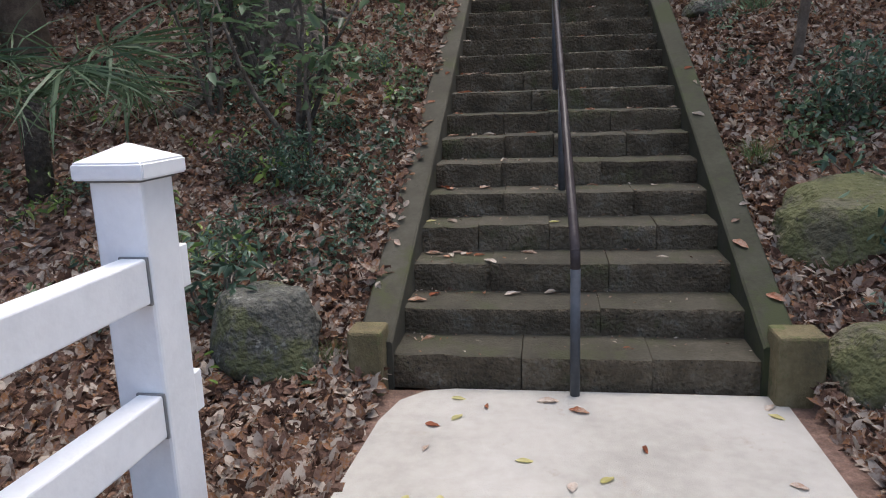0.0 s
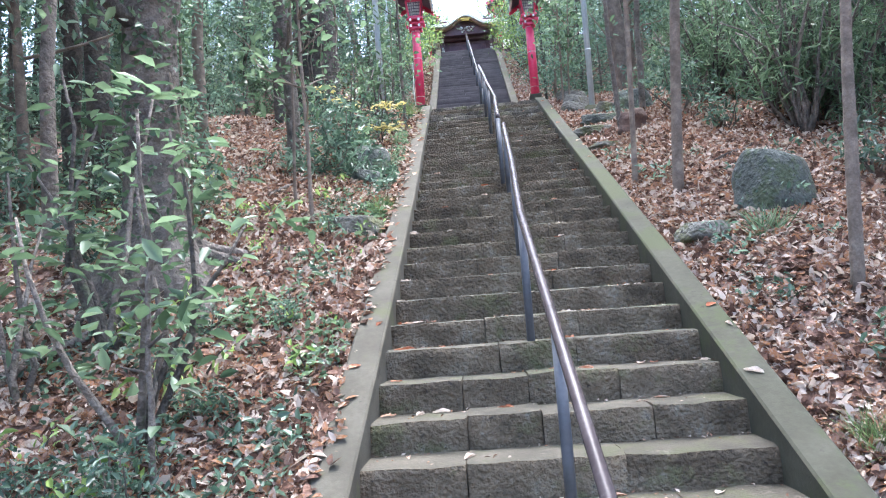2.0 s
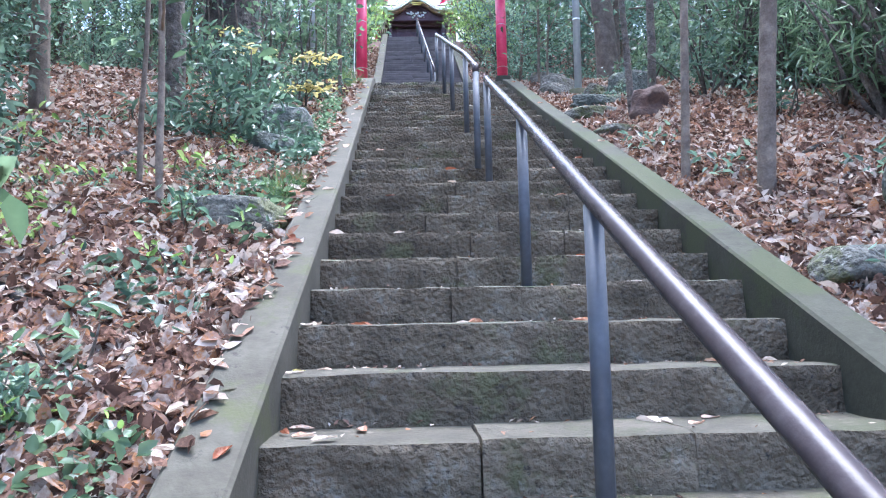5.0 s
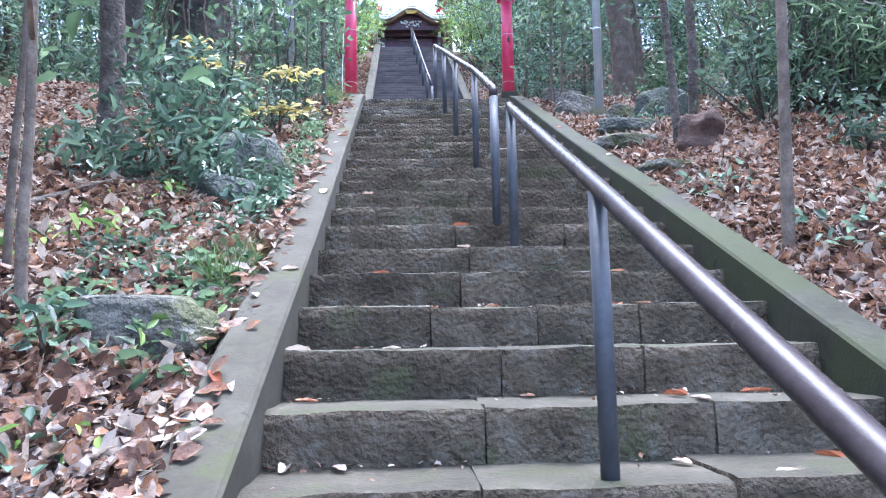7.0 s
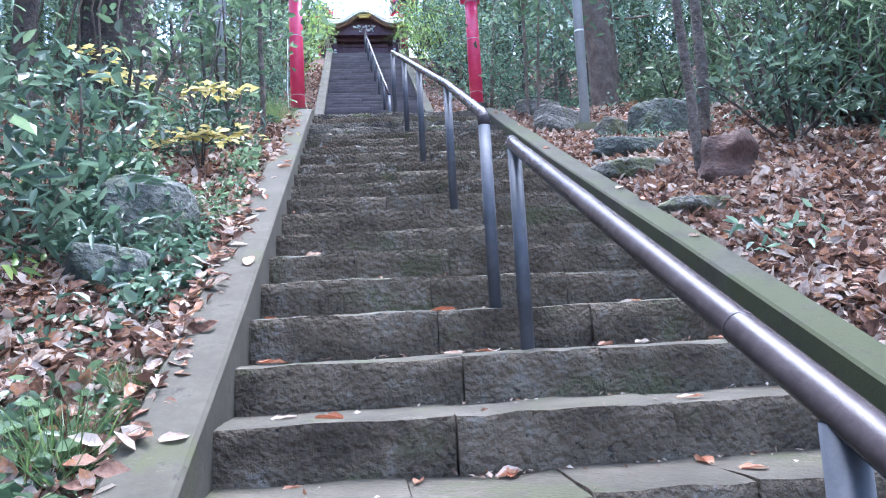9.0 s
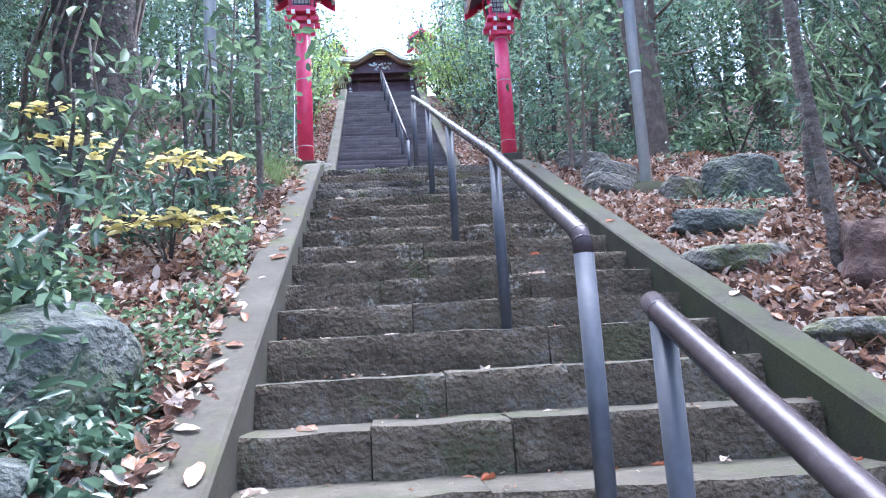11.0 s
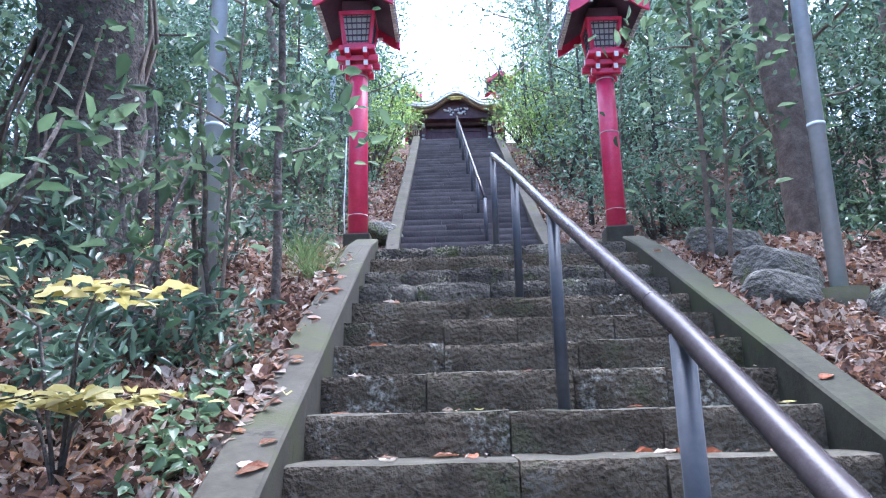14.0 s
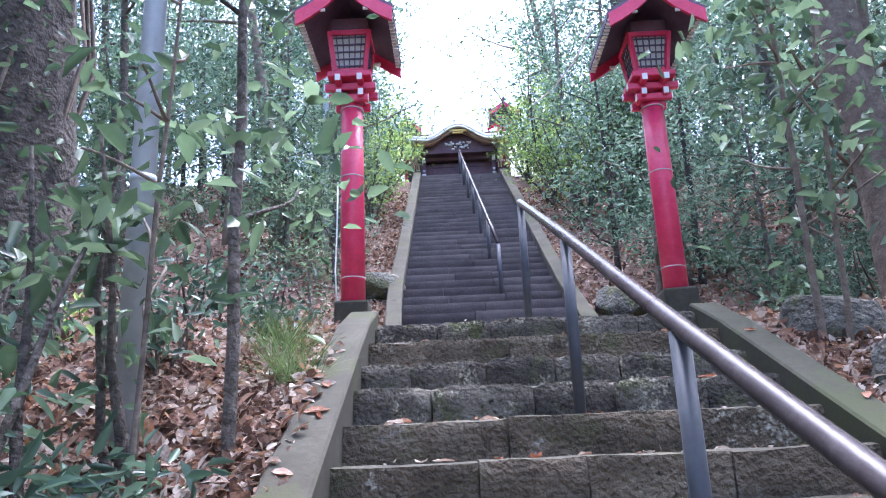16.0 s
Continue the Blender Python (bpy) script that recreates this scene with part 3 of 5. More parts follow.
# ---- lanterns ----
def lantern():
    e = thing("lantern", (0, 0, 0), "tall vermilion lantern post with a gabled roof and paper lattice", "lantern", "lanterns beside the stairs")
    part("pole", tube([(0, 0, 0), (0, 0, 0.8), (0, 0, 1.56)], [0.108, 0.105, 0.10], 24), M_RED, e, "round glossy red pole", True)
    for z in (0.18, 0.95, 1.50):
        part("band", tube([(0, 0, z), (0, 0, z + 0.007)], [0.1095, 0.1095], 24), M_GRILLE, e, "thin pale wire band", True)
    for i, (w, z) in enumerate(((0.165, 1.54), (0.235, 1.635))):
        for ax in (0, 1):
            for s in (-1, 1):
                b = bevelled(-w, w, s * 0.10 - 0.027, s * 0.10 + 0.027, z + 0.03 * ax, z + 0.058 + 0.03 * ax, 0.008, 1)
                if ax:
                    b.transform(Matrix.Rotation(math.pi / 2, 4, "Z"))
                p = part("bracket", b, M_RED, e)
                for t in (-1, 1):
                    b = bevelled(t * w - 0.004, t * w + 0.004, s * 0.10 - 0.024, s * 0.10 + 0.024, z + 0.003 + 0.03 * ax, z + 0.055 + 0.03 * ax, 0.002, 1)
                    if ax:
                        b.transform(Matrix.Rotation(math.pi / 2, 4, "Z"))
                    part("bracket_end", b, M_WHITE_TIP, p, "white painted end")
    part("platform", bevelled(-0.20, 0.20, -0.20, 0.20, 1.715, 1.765, 0.01), M_RED, e)
    # lantern box, wider at the top
    z0, z1, a0, a1 = 1.765, 2.11, 0.135, 0.185
    bm = bmesh.new()
    box(bm, -0.12, 0.12, -0.12, 0.12, z0, z1)
    for v in bm.verts:
        k = (a0 if v.co.z < 1.9 else a1) / 0.12 * 0.95
        v.co.x *= k
        v.co.y *= k
    part("paper_box", bm, M_GRILLE, e, "pale paper panels")
    for sx in (-1, 1):
        for sy in (-1, 1):
            part("corner_stile", tube([(sx * a0, sy * a0, z0), (sx * a1, sy * a1, z1)], [0.028, 0.028], 4), M_RED, e)
    for q in range(4):
        r = Matrix.Rotation(q * math.pi / 2, 4, "Z")
        for zz in (z0 + 0.018, z1 - 0.018):
            a = a0 + (a1 - a0) * (zz - z0) / (z1 - z0)
            b = bevelled(-a, a, -a - 0.02, -a + 0.015, zz - 0.02, zz + 0.02, 0.004, 1)
            b.transform(r)
            part("rail", b, M_RED, e)
        for j in range(1, 6):
            zz = z0 + (z1 - z0) * j / 6
            a = a0 + (a1 - a0) * j / 6
            b = bmesh.new()
            box(b, -a, a, -a - 0.008, -a + 0.004, zz - 0.005, zz + 0.005)
            b.transform(r)
            part("lattice_bar", b, M_ROOF, e)
        for j in range(1, 6):
            u = -1 + 2 * j / 6
            b = tube([(u * a0, -a0 - 0.004, z0), (u * a1, -a1 - 0.004, z1)], [0.006, 0.006], 4)
            b.transform(r)
            part("lattice_bar", b, M_ROOF, e)
    # gabled roof, ridge along y, gable to the stairs
    prof = [(-0.44, 2.10), (-0.32, 2.155), (-0.16, 2.25), (-0.05, 2.335), (0, 2.38), (0.05, 2.335), (0.16, 2.25), (0.32, 2.155), (0.44, 2.10)]
    def slab(y0, y1, t, dz, k=1.0):
        bm = bmesh.new()
        rs = [[bm.verts.new((x * k, y, z + dz + d)) for x, z in prof] for y in (y0, y1) for d in (0, t)]
        n = len(prof)
        for i in range(n - 1):
            bm.faces.new((rs[0][i], rs[0][i + 1], rs[2][i + 1], rs[2][i]))
            bm.faces.new((rs[1][i], rs[1][i + 1], rs[3][i + 1], rs[3][i]))
            bm.faces.new((rs[0][i], rs[0][i + 1], rs[1][i + 1], rs[1][i]))
            bm.faces.new((rs[2][i], rs[2][i + 1], rs[3][i + 1], rs[3][i]))
        for i in (0, n - 1):
            bm.faces.new((rs[0][i], rs[1][i], rs[3][i], rs[2][i]))
        bmesh.ops.recalc_face_normals(bm, faces=bm.faces[:])
        return bm
    roof = part("roof", slab(-0.50, 0.50, 0.05, 0.0), M_ROOF, e, "dark copper gabled roof")
    for s in (-1, 1):
        y = s * 0.485
        part("bargeboard", slab(min(y, y + s * 0.03), max(y, y + s * 0.03), 0.115, -0.095, 0.985), M_RED, roof, "red gable board")
        for x, z in ((0, 2.285), (-0.20, 2.15), (0.20, 2.15)):
            part("gable_tip", bevelled(x - 0.03, x + 0.03, y - 0.018, y + 0.018 + s * 0.012, z - 0.03, z - 0.008, 0.003, 1), M_WHITE_TIP, roof)
        for j in range(17):
            yy = -0.47 + j * 0.057
            b = bmesh.new()
            box(b, 0.385, 0.436, yy, yy + 0.018, 2.078, 2.096)
            if s < 0:
                b.transform(Matrix.Diagonal((-1, 1, 1, 1)))
            part("rafter_end", b, M_WHITE_TIP, roof)
    part("gable_wall", bevelled(-0.17, 0.17, -0.19, 0.19, 2.11, 2.22, 0.01, 1), M_WOOD, e)
    part("ridge", bevelled(-0.035, 0.035, -0.52, 0.52, 2.40, 2.46, 0.012), M_ROOF, roof)
    for s in (-1, 1):
        part("finial", tube([(0, s * 0.47, 2.43), (0, s * 0.50, 2.50), (0, s * 0.51, 2.545), (0, s * 0.53, 2.60)], [0.05, 0.042, 0.02, 0.012], 8), M_ROOF, roof)
    return e


lan = lantern()
lan.matrix_basis = pose(-0.157, 16.37, 6.48) @ Matrix.Scale(1.05, 4)
right_lantern = copy_thing(lan, pose(2.253, 16.07, 6.40))
copy_thing(lan, pose(-0.54, 30.6, Z_TOP - 0.02))
copy_thing(lan, pose(2.32, 30.4, Z_TOP + 0.30))
lan.scale = (0.90, 0.90, 1.10)
right_lantern.scale = (0.84, 0.84, 0.98)


def plinth(x, y, z0, z1, w):
    bm = bevelled(x - w, x + w, y - w, y + w, z0, z1, 0.02, 2)
    for v in bm.verts:
        v.co += 0.012 * noise.noise_vector(v.co * 4)
    tagged(obj("plinth", bm, M_KERB), "mossy concrete plinth under a red lantern", "plinth", "lantern plinths")


plinth(-0.157, 16.37, 5.9, 6.49, 0.13)
plinth(2.253, 16.07, 5.9, 6.41, 0.125)
plinth(-0.54, 30.6, Z_TOP - 0.2, Z_TOP + 0.0, 0.2)
plinth(2.32, 30.4, Z_TOP - 0.2, Z_TOP + 0.31, 0.2)


def cable(pts, label):
    tagged(obj("cable", tube(pts, [0.007] * len(pts), 6), M_WHITE_TIP, smooth=True), label, "cable", "lantern cables")


cable([(1.86, 15.97, 8.61), (1.74, 16.4, 8.51), (1.62, 16.9, 8.53), (1.5, 17.4, 8.65)], "thin pale cable hanging from a lantern roof")
cable([(-0.267, 16.27, 6.43), (-0.282, 16.28, 6.73), (-0.272, 16.30, 7.08), (-0.267, 16.32, 7.48)], "thin pale cable running up a lantern pole")


# ---- gate of the shrine at the top ----
def karahafu(w, rise, base, n=28):
    out = []
    for i in range(n + 1):
        u = -1 + 2 * i / n
        s = abs(u)
        bell = math.cos(min(1.0, s / 0.60) * math.pi) * 0.5 + 0.5
        out.append((u * w, base + rise * bell + 0.16 * max(0.0, s - 0.6) / 0.4 * rise))
    return out


def sheet(prof, y0, y1, t):
    bm = bmesh.new()
    rs = [[bm.verts.new((x, y, z + d)) for x, z in prof] for y in (y0, y1) for d in (0, t)]
    n = len(prof)
    for i in range(n - 1):
        for a, b in ((0, 2), (1, 3), (0, 1), (2, 3)):
            bm.faces.new((rs[a][i], rs[a][i + 1], rs[b][i + 1], rs[b][i]))
    for i in (0, n - 1):
        bm.faces.new((rs[0][i], rs[1][i], rs[3][i], rs[2][i]))
    bmesh.ops.recalc_face_normals(bm, faces=bm.faces[:])
    return bm


M_CREAM = mat("cream_edge_paint", [(0.62, 0.58, 0.48), (0.72, 0.68, 0.58)], 6, 0.5, 0.05, 40)
# Brown lacquer made paler: haze at the gate is put into its colour.
M_GABLE = mat("hazed_gable_lacquer", [(0.26, 0.15, 0.10), (0.36, 0.22, 0.15), (0.45, 0.30, 0.22)], 6, 0.4, 0.1, 40)


def gate():
    e = thing("shrine_gate", (0.94, 29.7, Z_TOP), "dark wooden shrine gate with a curved gable roof", "gate")
    part("base", bevelled(-1.7, 1.7, -0.1, 2.2, -0.3, 0.10, 0.02), M_KERB, e)
    part("wall", bevelled(-1.25, 1.25, 0.25, 0.4, 0.08, 2.3, 0.01), M_WOOD, e)
    for s in (-1, 1):
        d = part("door", bevelled(min(0.01 * s, 0.85 * s), max(0.01 * s, 0.85 * s), 0.19, 0.25, 0.12, 1.15, 0.012), M_WOOD, e, "dark red panelled door")
        for j in range(3):
            part("door_rail", bevelled(min(0.03 * s, 0.83 * s), max(0.03 * s, 0.83 * s), 0.17, 0.195, 0.16 + j * 0.42, 0.24 + j * 0.42, 0.006, 1), M_WOOD, d)
        c = part("column", bevelled(s * 1.1 - 0.075, s * 1.1 + 0.075, 0.05, 0.21, 0.05, 1.65, 0.015), M_WOOD, e)
        for z, w in ((0.20, 0.05), (0.34, 0.07), (0.50, 0.05), (0.64, 0.065), (0.78, 0.045), (1.12, 0.06), (1.22, 0.05)):
            part("carving", bevelled(s * 1.1 - w, s * 1.1 + w, 0.0, 0.055, z, z + 0.09, 0.02, 2), M_WHITE_TIP, c, "white painted carving")
        f = part("side_fence", bevelled(min(s * 1.2, s * 1.62), max(s * 1.2, s * 1.62), 0.15, 0.2, 0.55, 0.68, 0.01, 1), M_WOOD, e)
        part("side_panel", bevelled(min(s * 1.2, s * 1.62), max(s * 1.2, s * 1.62), 0.18, 0.22, 0.05, 0.95, 0.01, 1), M_WOOD, e)
        for j in range(6):
            x = s * (1.22 + j * 0.078)
            bl = part("baluster", bevelled(x - 0.018, x + 0.018, 0.14, 0.18, 0.1, 1.16, 0.004, 1), M_WOOD, f)
            part("baluster_cap", bevelled(x - 0.024, x + 0.024, 0.13, 0.19, 1.12, 1.20, 0.008, 1), M_WHITE_TIP, bl, "white cap")
    part("lintel", bevelled(-1.3, 1.3, 0.03, 0.23, 1.18, 1.34, 0.015), M_WOOD, e)
    # tympanum under the curved gable, with carving and gilt crest
    rng = random.Random(3)
    prof = karahafu(1.55, 0.50, 1.52)
    bm = bmesh.new()
    lo = [bm.verts.new((x, -0.25, 1.3)) for x, z in prof[4:-4]]
    hi = [bm.verts.new((x, -0.25, z)) for x, z in prof[4:-4]]
    for i in range(len(lo) - 1):
        bm.faces.new((lo[i], lo[i + 1], hi[i + 1], hi[i]))
    r = bmesh.ops.extrude_face_region(bm, geom=bm.faces[:])
    bmesh.ops.translate(bm, verts=[v for v in r["geom"] if isinstance(v, bmesh.types.BMVert)], vec=(0, 0.45, 0))
    bmesh.ops.recalc_face_normals(bm, faces=bm.faces[:])
    ty = part("tympanum", bm, M_WOOD, e)
    for i in range(26):
        x, z = rng.uniform(-0.40, 0.40), rng.uniform(1.40, 1.66)
        w = rng.uniform(0.025, 0.05)
        b = bevelled(x - w, x + w, -0.32, -0.25, z - w * 0.6, z + w * 0.6, 0.012, 2)
        part("carving", b, M_WHITE_TIP, ty, "white cloud carving")
    part("crest", bevelled(-0.28, 0.28, -0.56, -0.50, 1.90, 1.98, 0.02), M_GOLD, ty, "gilt crest")
    part("crest", bevelled(-0.18, 0.18, -0.56, -0.50, 1.83, 1.895, 0.02), M_GOLD, ty, "gilt crest")
    roof = part("roof", sheet(karahafu(1.66, 0.47, 1.62), -0.60, 2.6, 0.12), M_COPPER, e, "copper roof with a curved front and glare in its colour", True)
    part("bargeboard", sheet(karahafu(1.60, 0.47, 1.49), -0.50, -0.30, 0.10), M_GABLE, roof, "brown lacquered curved gable board, paled as by haze", True)
    part("gilt_edge", sheet(karahafu(1.645, 0.47, 1.56), -0.62, -0.45, 0.055), M_CREAM, roof, "pale cream edge board", True)
    for s in (-1, 1):
        part("ridge_end", tube([(s * 0.72, -0.3, 1.98), (s * 0.78, -0.42, 2.16), (s * 0.66, -0.45, 2.28)], [0.07, 0.06, 0.03], 8), M_COPPER, roof, "", True)
        part("gilt_fitting", bevelled(s * 1.35 - 0.14, s * 1.35 + 0.14, -0.5, -0.44, 1.48, 1.56, 0.01), M_GOLD, roof)
    part("ridge", bevelled(-0.14, 0.14, -0.5, 2.6, 2.26, 2.38, 0.03), M_COPPER, roof)
    e.scale = (0.89, 1.0, 0.84)
    return e


gate()


def hall():
    e = thing("shrine_hall", (1.05, 36.0, Z_TOP), "shrine hall with a broad hip roof of glare-pale copper", "building")
    part("wall", bevelled(-3.6, 3.6, 0.2, 6.0, -0.2, 3.0, 0.02), M_WOOD, e)
    bm = bmesh.new()
    n, m = 12, 8
    def pt(u, v):
        w = 5.4 - 1.9 * v - 0.6 * math.sin(v * math.pi / 2)
        return (u * w, -1.6 + 4.3 * v, 2.6 + 0.35 * abs(u) ** 3 * (1 - v) + 3.0 * v ** 1.35)
    g = [[bm.verts.new(pt(-1 + 2 * i / n, j / m)) for i in range(n + 1)] for j in range(m + 1)]
    for j in range(m):
        for i in range(n):
            bm.faces.new((g[j][i], g[j][i + 1], g[j + 1][i + 1], g[j + 1][i]))
    back = [bm.verts.new((pt(-1 + 2 * i / n, 0)[0], 7.0, 2.6)) for i in range(n + 1)]
    for i in range(n):
        bm.faces.new((g[m][i], g[m][i + 1], back[i + 1], back[i]))
    bmesh.ops.solidify(bm, geom=bm.faces[:], thickness=0.15)
    part("roof", bm, M_COPPER, e, "weathered copper roof with sky glare in its colour", True)
    part("ridge", bevelled(-2.9, 2.9, 2.5, 2.95, 5.55, 5.9, 0.05), M_COPPER, e)
    return e


hall()


# ---- rocks ----
def rock(x, y, sx, sy, sz, seed, sink=0.3, turn=0.0, flat=False, material=None, label="grey field stone with moss among leaves", name="rock", cat="rock"):
    bm = bmesh.new()
    bmesh.ops.create_icosphere(bm, subdivisions=4, radius=1.0)
    off = Vector((seed * 3.7, seed * 1.3, seed * 2.1))
    for v in bm.verts:
        c = v.co.copy()
        c = c * (1 + 0.32 * noise.noise(c * 0.9 + off) + 0.14 * noise.noise(c * 2.3 + off) + 0.05 * noise.noise(c * 6 + off))
        for ax, lim in ((Vector((0.3, -0.9, 0.3)), 0.72), (Vector((0.1, -0.2, 0.97)), 0.66), (Vector((0.8, -0.5, 0.3)), 0.8), (Vector((-0.8, -0.5, 0.2)), 0.8)):
            n = (ax + 0.3 * noise.noise_vector(off + ax)).normalized()
            d = c.dot(n) - lim
            if d > 0:
                c -= n * d * 0.85
        v.co = Vector((c.x * sx, c.y * sy, c.z * sz))
    ob = tagged(obj(name, bm, material or M_ROCK, smooth=True), label, cat, "rocks on the slope")
    ob.matrix_basis = pose(x, y, gz(x, y) + sz * (0.75 - sink), 0, 0, turn)
    return ob


rock(-0.50, 2.98, 0.31, 0.27, 0.36, 1, 0.42, label="rounded mossy boulder with fallen leaves on top")
rock(2.98, 3.90, 0.58, 0.40, 0.38, 2, 0.92, material=M_OLIVE_ROCK, label="large mossy boulder beside the kerb")
rock(2.79, 2.85, 0.30, 0.30, 0.28, 3, 0.68, material=M_OLIVE_ROCK, label="mossy boulder beside the concrete path")
rock(-0.29, 8.20, 0.30, 0.20, 0.19, 4, 0.72, label="low broken grey stone among leaves")
rock(-0.46, 10.55, 0.29, 0.28, 0.38, 5, 0.68, material=M_DARK_ROCK, label="tall grey boulder beside the kerb")
rock(-0.45, 9.95, 0.20, 0.18, 0.16, 6, 0.50, material=M_DARK_ROCK, label="dark low stone under leaves")
rock(3.46, 7.65, 0.33, 0.28, 0.50, 7, 0.62, material=M_DARK_ROCK, label="upright moss-grown stone among fallen leaves")
rock(2.72, 7.35, 0.24, 0.18, 0.13, 8, 0.45)
rock(2.66, 10.75, 0.26, 0.14, 0.08, 9, 0.5)
rock(2.85, 14.25, 0.30, 0.26, 0.28, 10, 0.70)
rock(3.20, 13.55, 0.20, 0.2, 0.24, 11, 0.68)
rock(3.62, 13.35, 0.38, 0.32, 0.42, 12, 0.66, material=M_DARK_ROCK, label="large angular dark boulder")
rock(2.92, 12.35, 0.40, 0.18, 0.15, 13, 0.60, material=M_DARK_ROCK, label="low flat stone on the slope")
rock(2.68, 11.75, 0.36, 0.22, 0.13, 14, 0.70)
rock(2.86, 15.1, 0.32, 0.26, 0.24, 15, 0.70)
rock(2.70, 13.95, 0.26, 0.24, 0.22, 17, 0.70)
rock(2.65, 19.5, 0.35, 0.35, 0.28, 18, 0.4)
rock(-0.4, 20.5, 0.35, 0.35, 0.28, 19, 0.4)
rock(-0.75, 16.2, 0.25, 0.22, 0.18, 20, 0.4)


# ---- poles ----
def lamp_pole(x, y, lean, bucket):
    z = gz(x, y)
    e = thing("utility_pole", (x, y, z - 0.1), "slim grey steel pole standing in the woods", "pole", "steel poles")
    part("shaft", tube([(0, 0, 0), (lean * 3, 0, 3.0), (lean * 6.5, 0, 6.5)], [0.052, 0.049, 0.043], 14), M_POLE, e, "", True)
    for zz in (1.2, 2.35):
        part("band", tube([(lean * zz, 0, zz), (lean * zz, 0, zz + 0.03)], [0.055, 0.055], 14), M_POLE, e, "", True)
    if bucket:
        part("footing", tube([(0, 0, -0.12), (0, 0, 0.17)], [0.14, 0.16], 18), M_KERB, e, "round concrete footing", True)
    return e


lamp_pole(3.03, 13.92, 0.012, True)
lamp_pole(-0.64, 13.65, -0.008, False)
lamp_pole(-1.4, 22.0, 0.0, False)


# ---- trees and shrubs ----
def branch_points(rng, start, d, length, n, wob):
    pts = [Vector(start)]
    d = Vector(d).normalized()
    for i in range(n):
        d = (d + Vector((rng.gauss(0, wob), rng.gauss(0, wob), rng.gauss(0.04, wob * 0.6)))).normalized()
        pts.append(pts[-1] + d * length / n)
    return pts


def tree(seed, h, r, first_limb, limbs, spread, leaf_n, leaf_size, leaf_mat, bark, label, name="tree", up=0.5, cluster=0.28):
    rng = random.Random(seed)
    nr = np.random.default_rng(seed)
    e = thing(name, (0, 0, 0), label, "tree", "woodland trees")
    tp = branch_points(rng, (0, 0, -0.2), (rng.uniform(-.06, .06), rng.uniform(-.06, .06), 1), h, 9, 0.045)
    part("trunk", tube(tp, [r * (1.25 if i == 0 else 1.0) * (1 - 0.8 * i / 9) + 0.006 for i in range(10)], 10), bark, e, "", True)
    tips = []
    for i in range(limbs):
        f = first_limb + (1 - first_limb) * (i + rng.random() * 0.6) / limbs
        k = min(8, int(f * 9))
        p = tp[k].lerp(tp[k + 1], f * 9 - k)
        a = rng.uniform(0, math.tau)
        L = spread * (1.15 - 0.6 * f) * rng.uniform(0.7, 1.2)
        q = branch_points(rng, p, (math.cos(a), math.sin(a), rng.uniform(0.1, 0.7)), L, 5, 0.16)
        part("limb", tube(q, [r * 0.35 * (1 - f * 0.5) * (1 - 0.8 * j / 5) + 0.004 for j in range(6)], 5), bark, e, "", True)
        for j in range(1, 6):
            for _ in range(2):
                t = branch_points(rng, q[j], (rng.gauss(0, 1), rng.gauss(0, 1), rng.gauss(0.15, 0.5)), L * 0.35, 2, 0.2)
                tips += [t[1], t[2]]
            tips.append(q[j])
    tips = np.array([tuple(t) for t in tips])
    idx = nr.integers(0, len(tips), leaf_n)
    pos = tips[idx] + nr.normal(size=(leaf_n, 3)) * cluster * np.array([1, 1, 0.6])
    leaves("crown", pos, leaf_size, leaf_mat, e, nr, up, 0.42, True, 0.15)
    return e


def shrub(seed, h, w, leaf_n, leaf_size, leaf_mat, label, stems=5, name="shrub", wide=0.42, up=0.45, layer=False):
    rng = random.Random(seed)
    nr = np.random.default_rng(seed)
    e = thing(name, (0, 0, 0), label, "shrub", "undergrowth shrubs")
    tips = []
    for i in range(stems):
        a = rng.uniform(0, math.tau)
        q = branch_points(rng, (0, 0, -0.05), (math.cos(a) * w / h, math.sin(a) * w / h, 1), h * rng.uniform(0.7, 1.15), 5, 0.15)
        part("stem", tube(q, [0.012 * (1 - 0.7 * j / 5) * (0.5 + h) for j in range(6)], 5), M_BARK, e, "", True)
        for j in range(2, 6):
            for _ in range(3):
                t = branch_points(rng, q[j], (rng.gauss(0, 1), rng.gauss(0, 1), rng.gauss(0.1, 0.25 if layer else 0.5)), w * 0.6, 2, 0.2)
                tips += [t[1], t[2]]
    tips = np.array([tuple(t) for t in tips])
    pos = tips[nr.integers(0, len(tips), leaf_n)] + nr.normal(size=(leaf_n, 3)) * w * 0.14 * np.array([1, 1, 0.25 if layer else 0.7])
    pos[:, 2] = np.maximum(pos[:, 2], 0.01)
    leaves("foliage", pos, leaf_size, leaf_mat, e, nr, 0.8 if layer else up, wide, True, 0.15)
    return e


def tuft(seed, h, n, material, label, wide=0.05):
    nr = np.random.default_rng(seed)
    e = thing("grass_tuft", (0, 0, 0), label, "grass", "grass tufts")
    pos = nr.normal(size=(n, 3)) * np.array([0.035, 0.035, 0.0]) * (1 + h)
    ang = nr.uniform(0, math.tau, n)
    ah = np.stack([np.cos(ang) * 0.6, np.sin(ang) * 0.6, np.ones(n)], 1)
    leaves("blade", pos, h, material, e, nr, 0.05, wide, True, 0.35, ah)
    return e


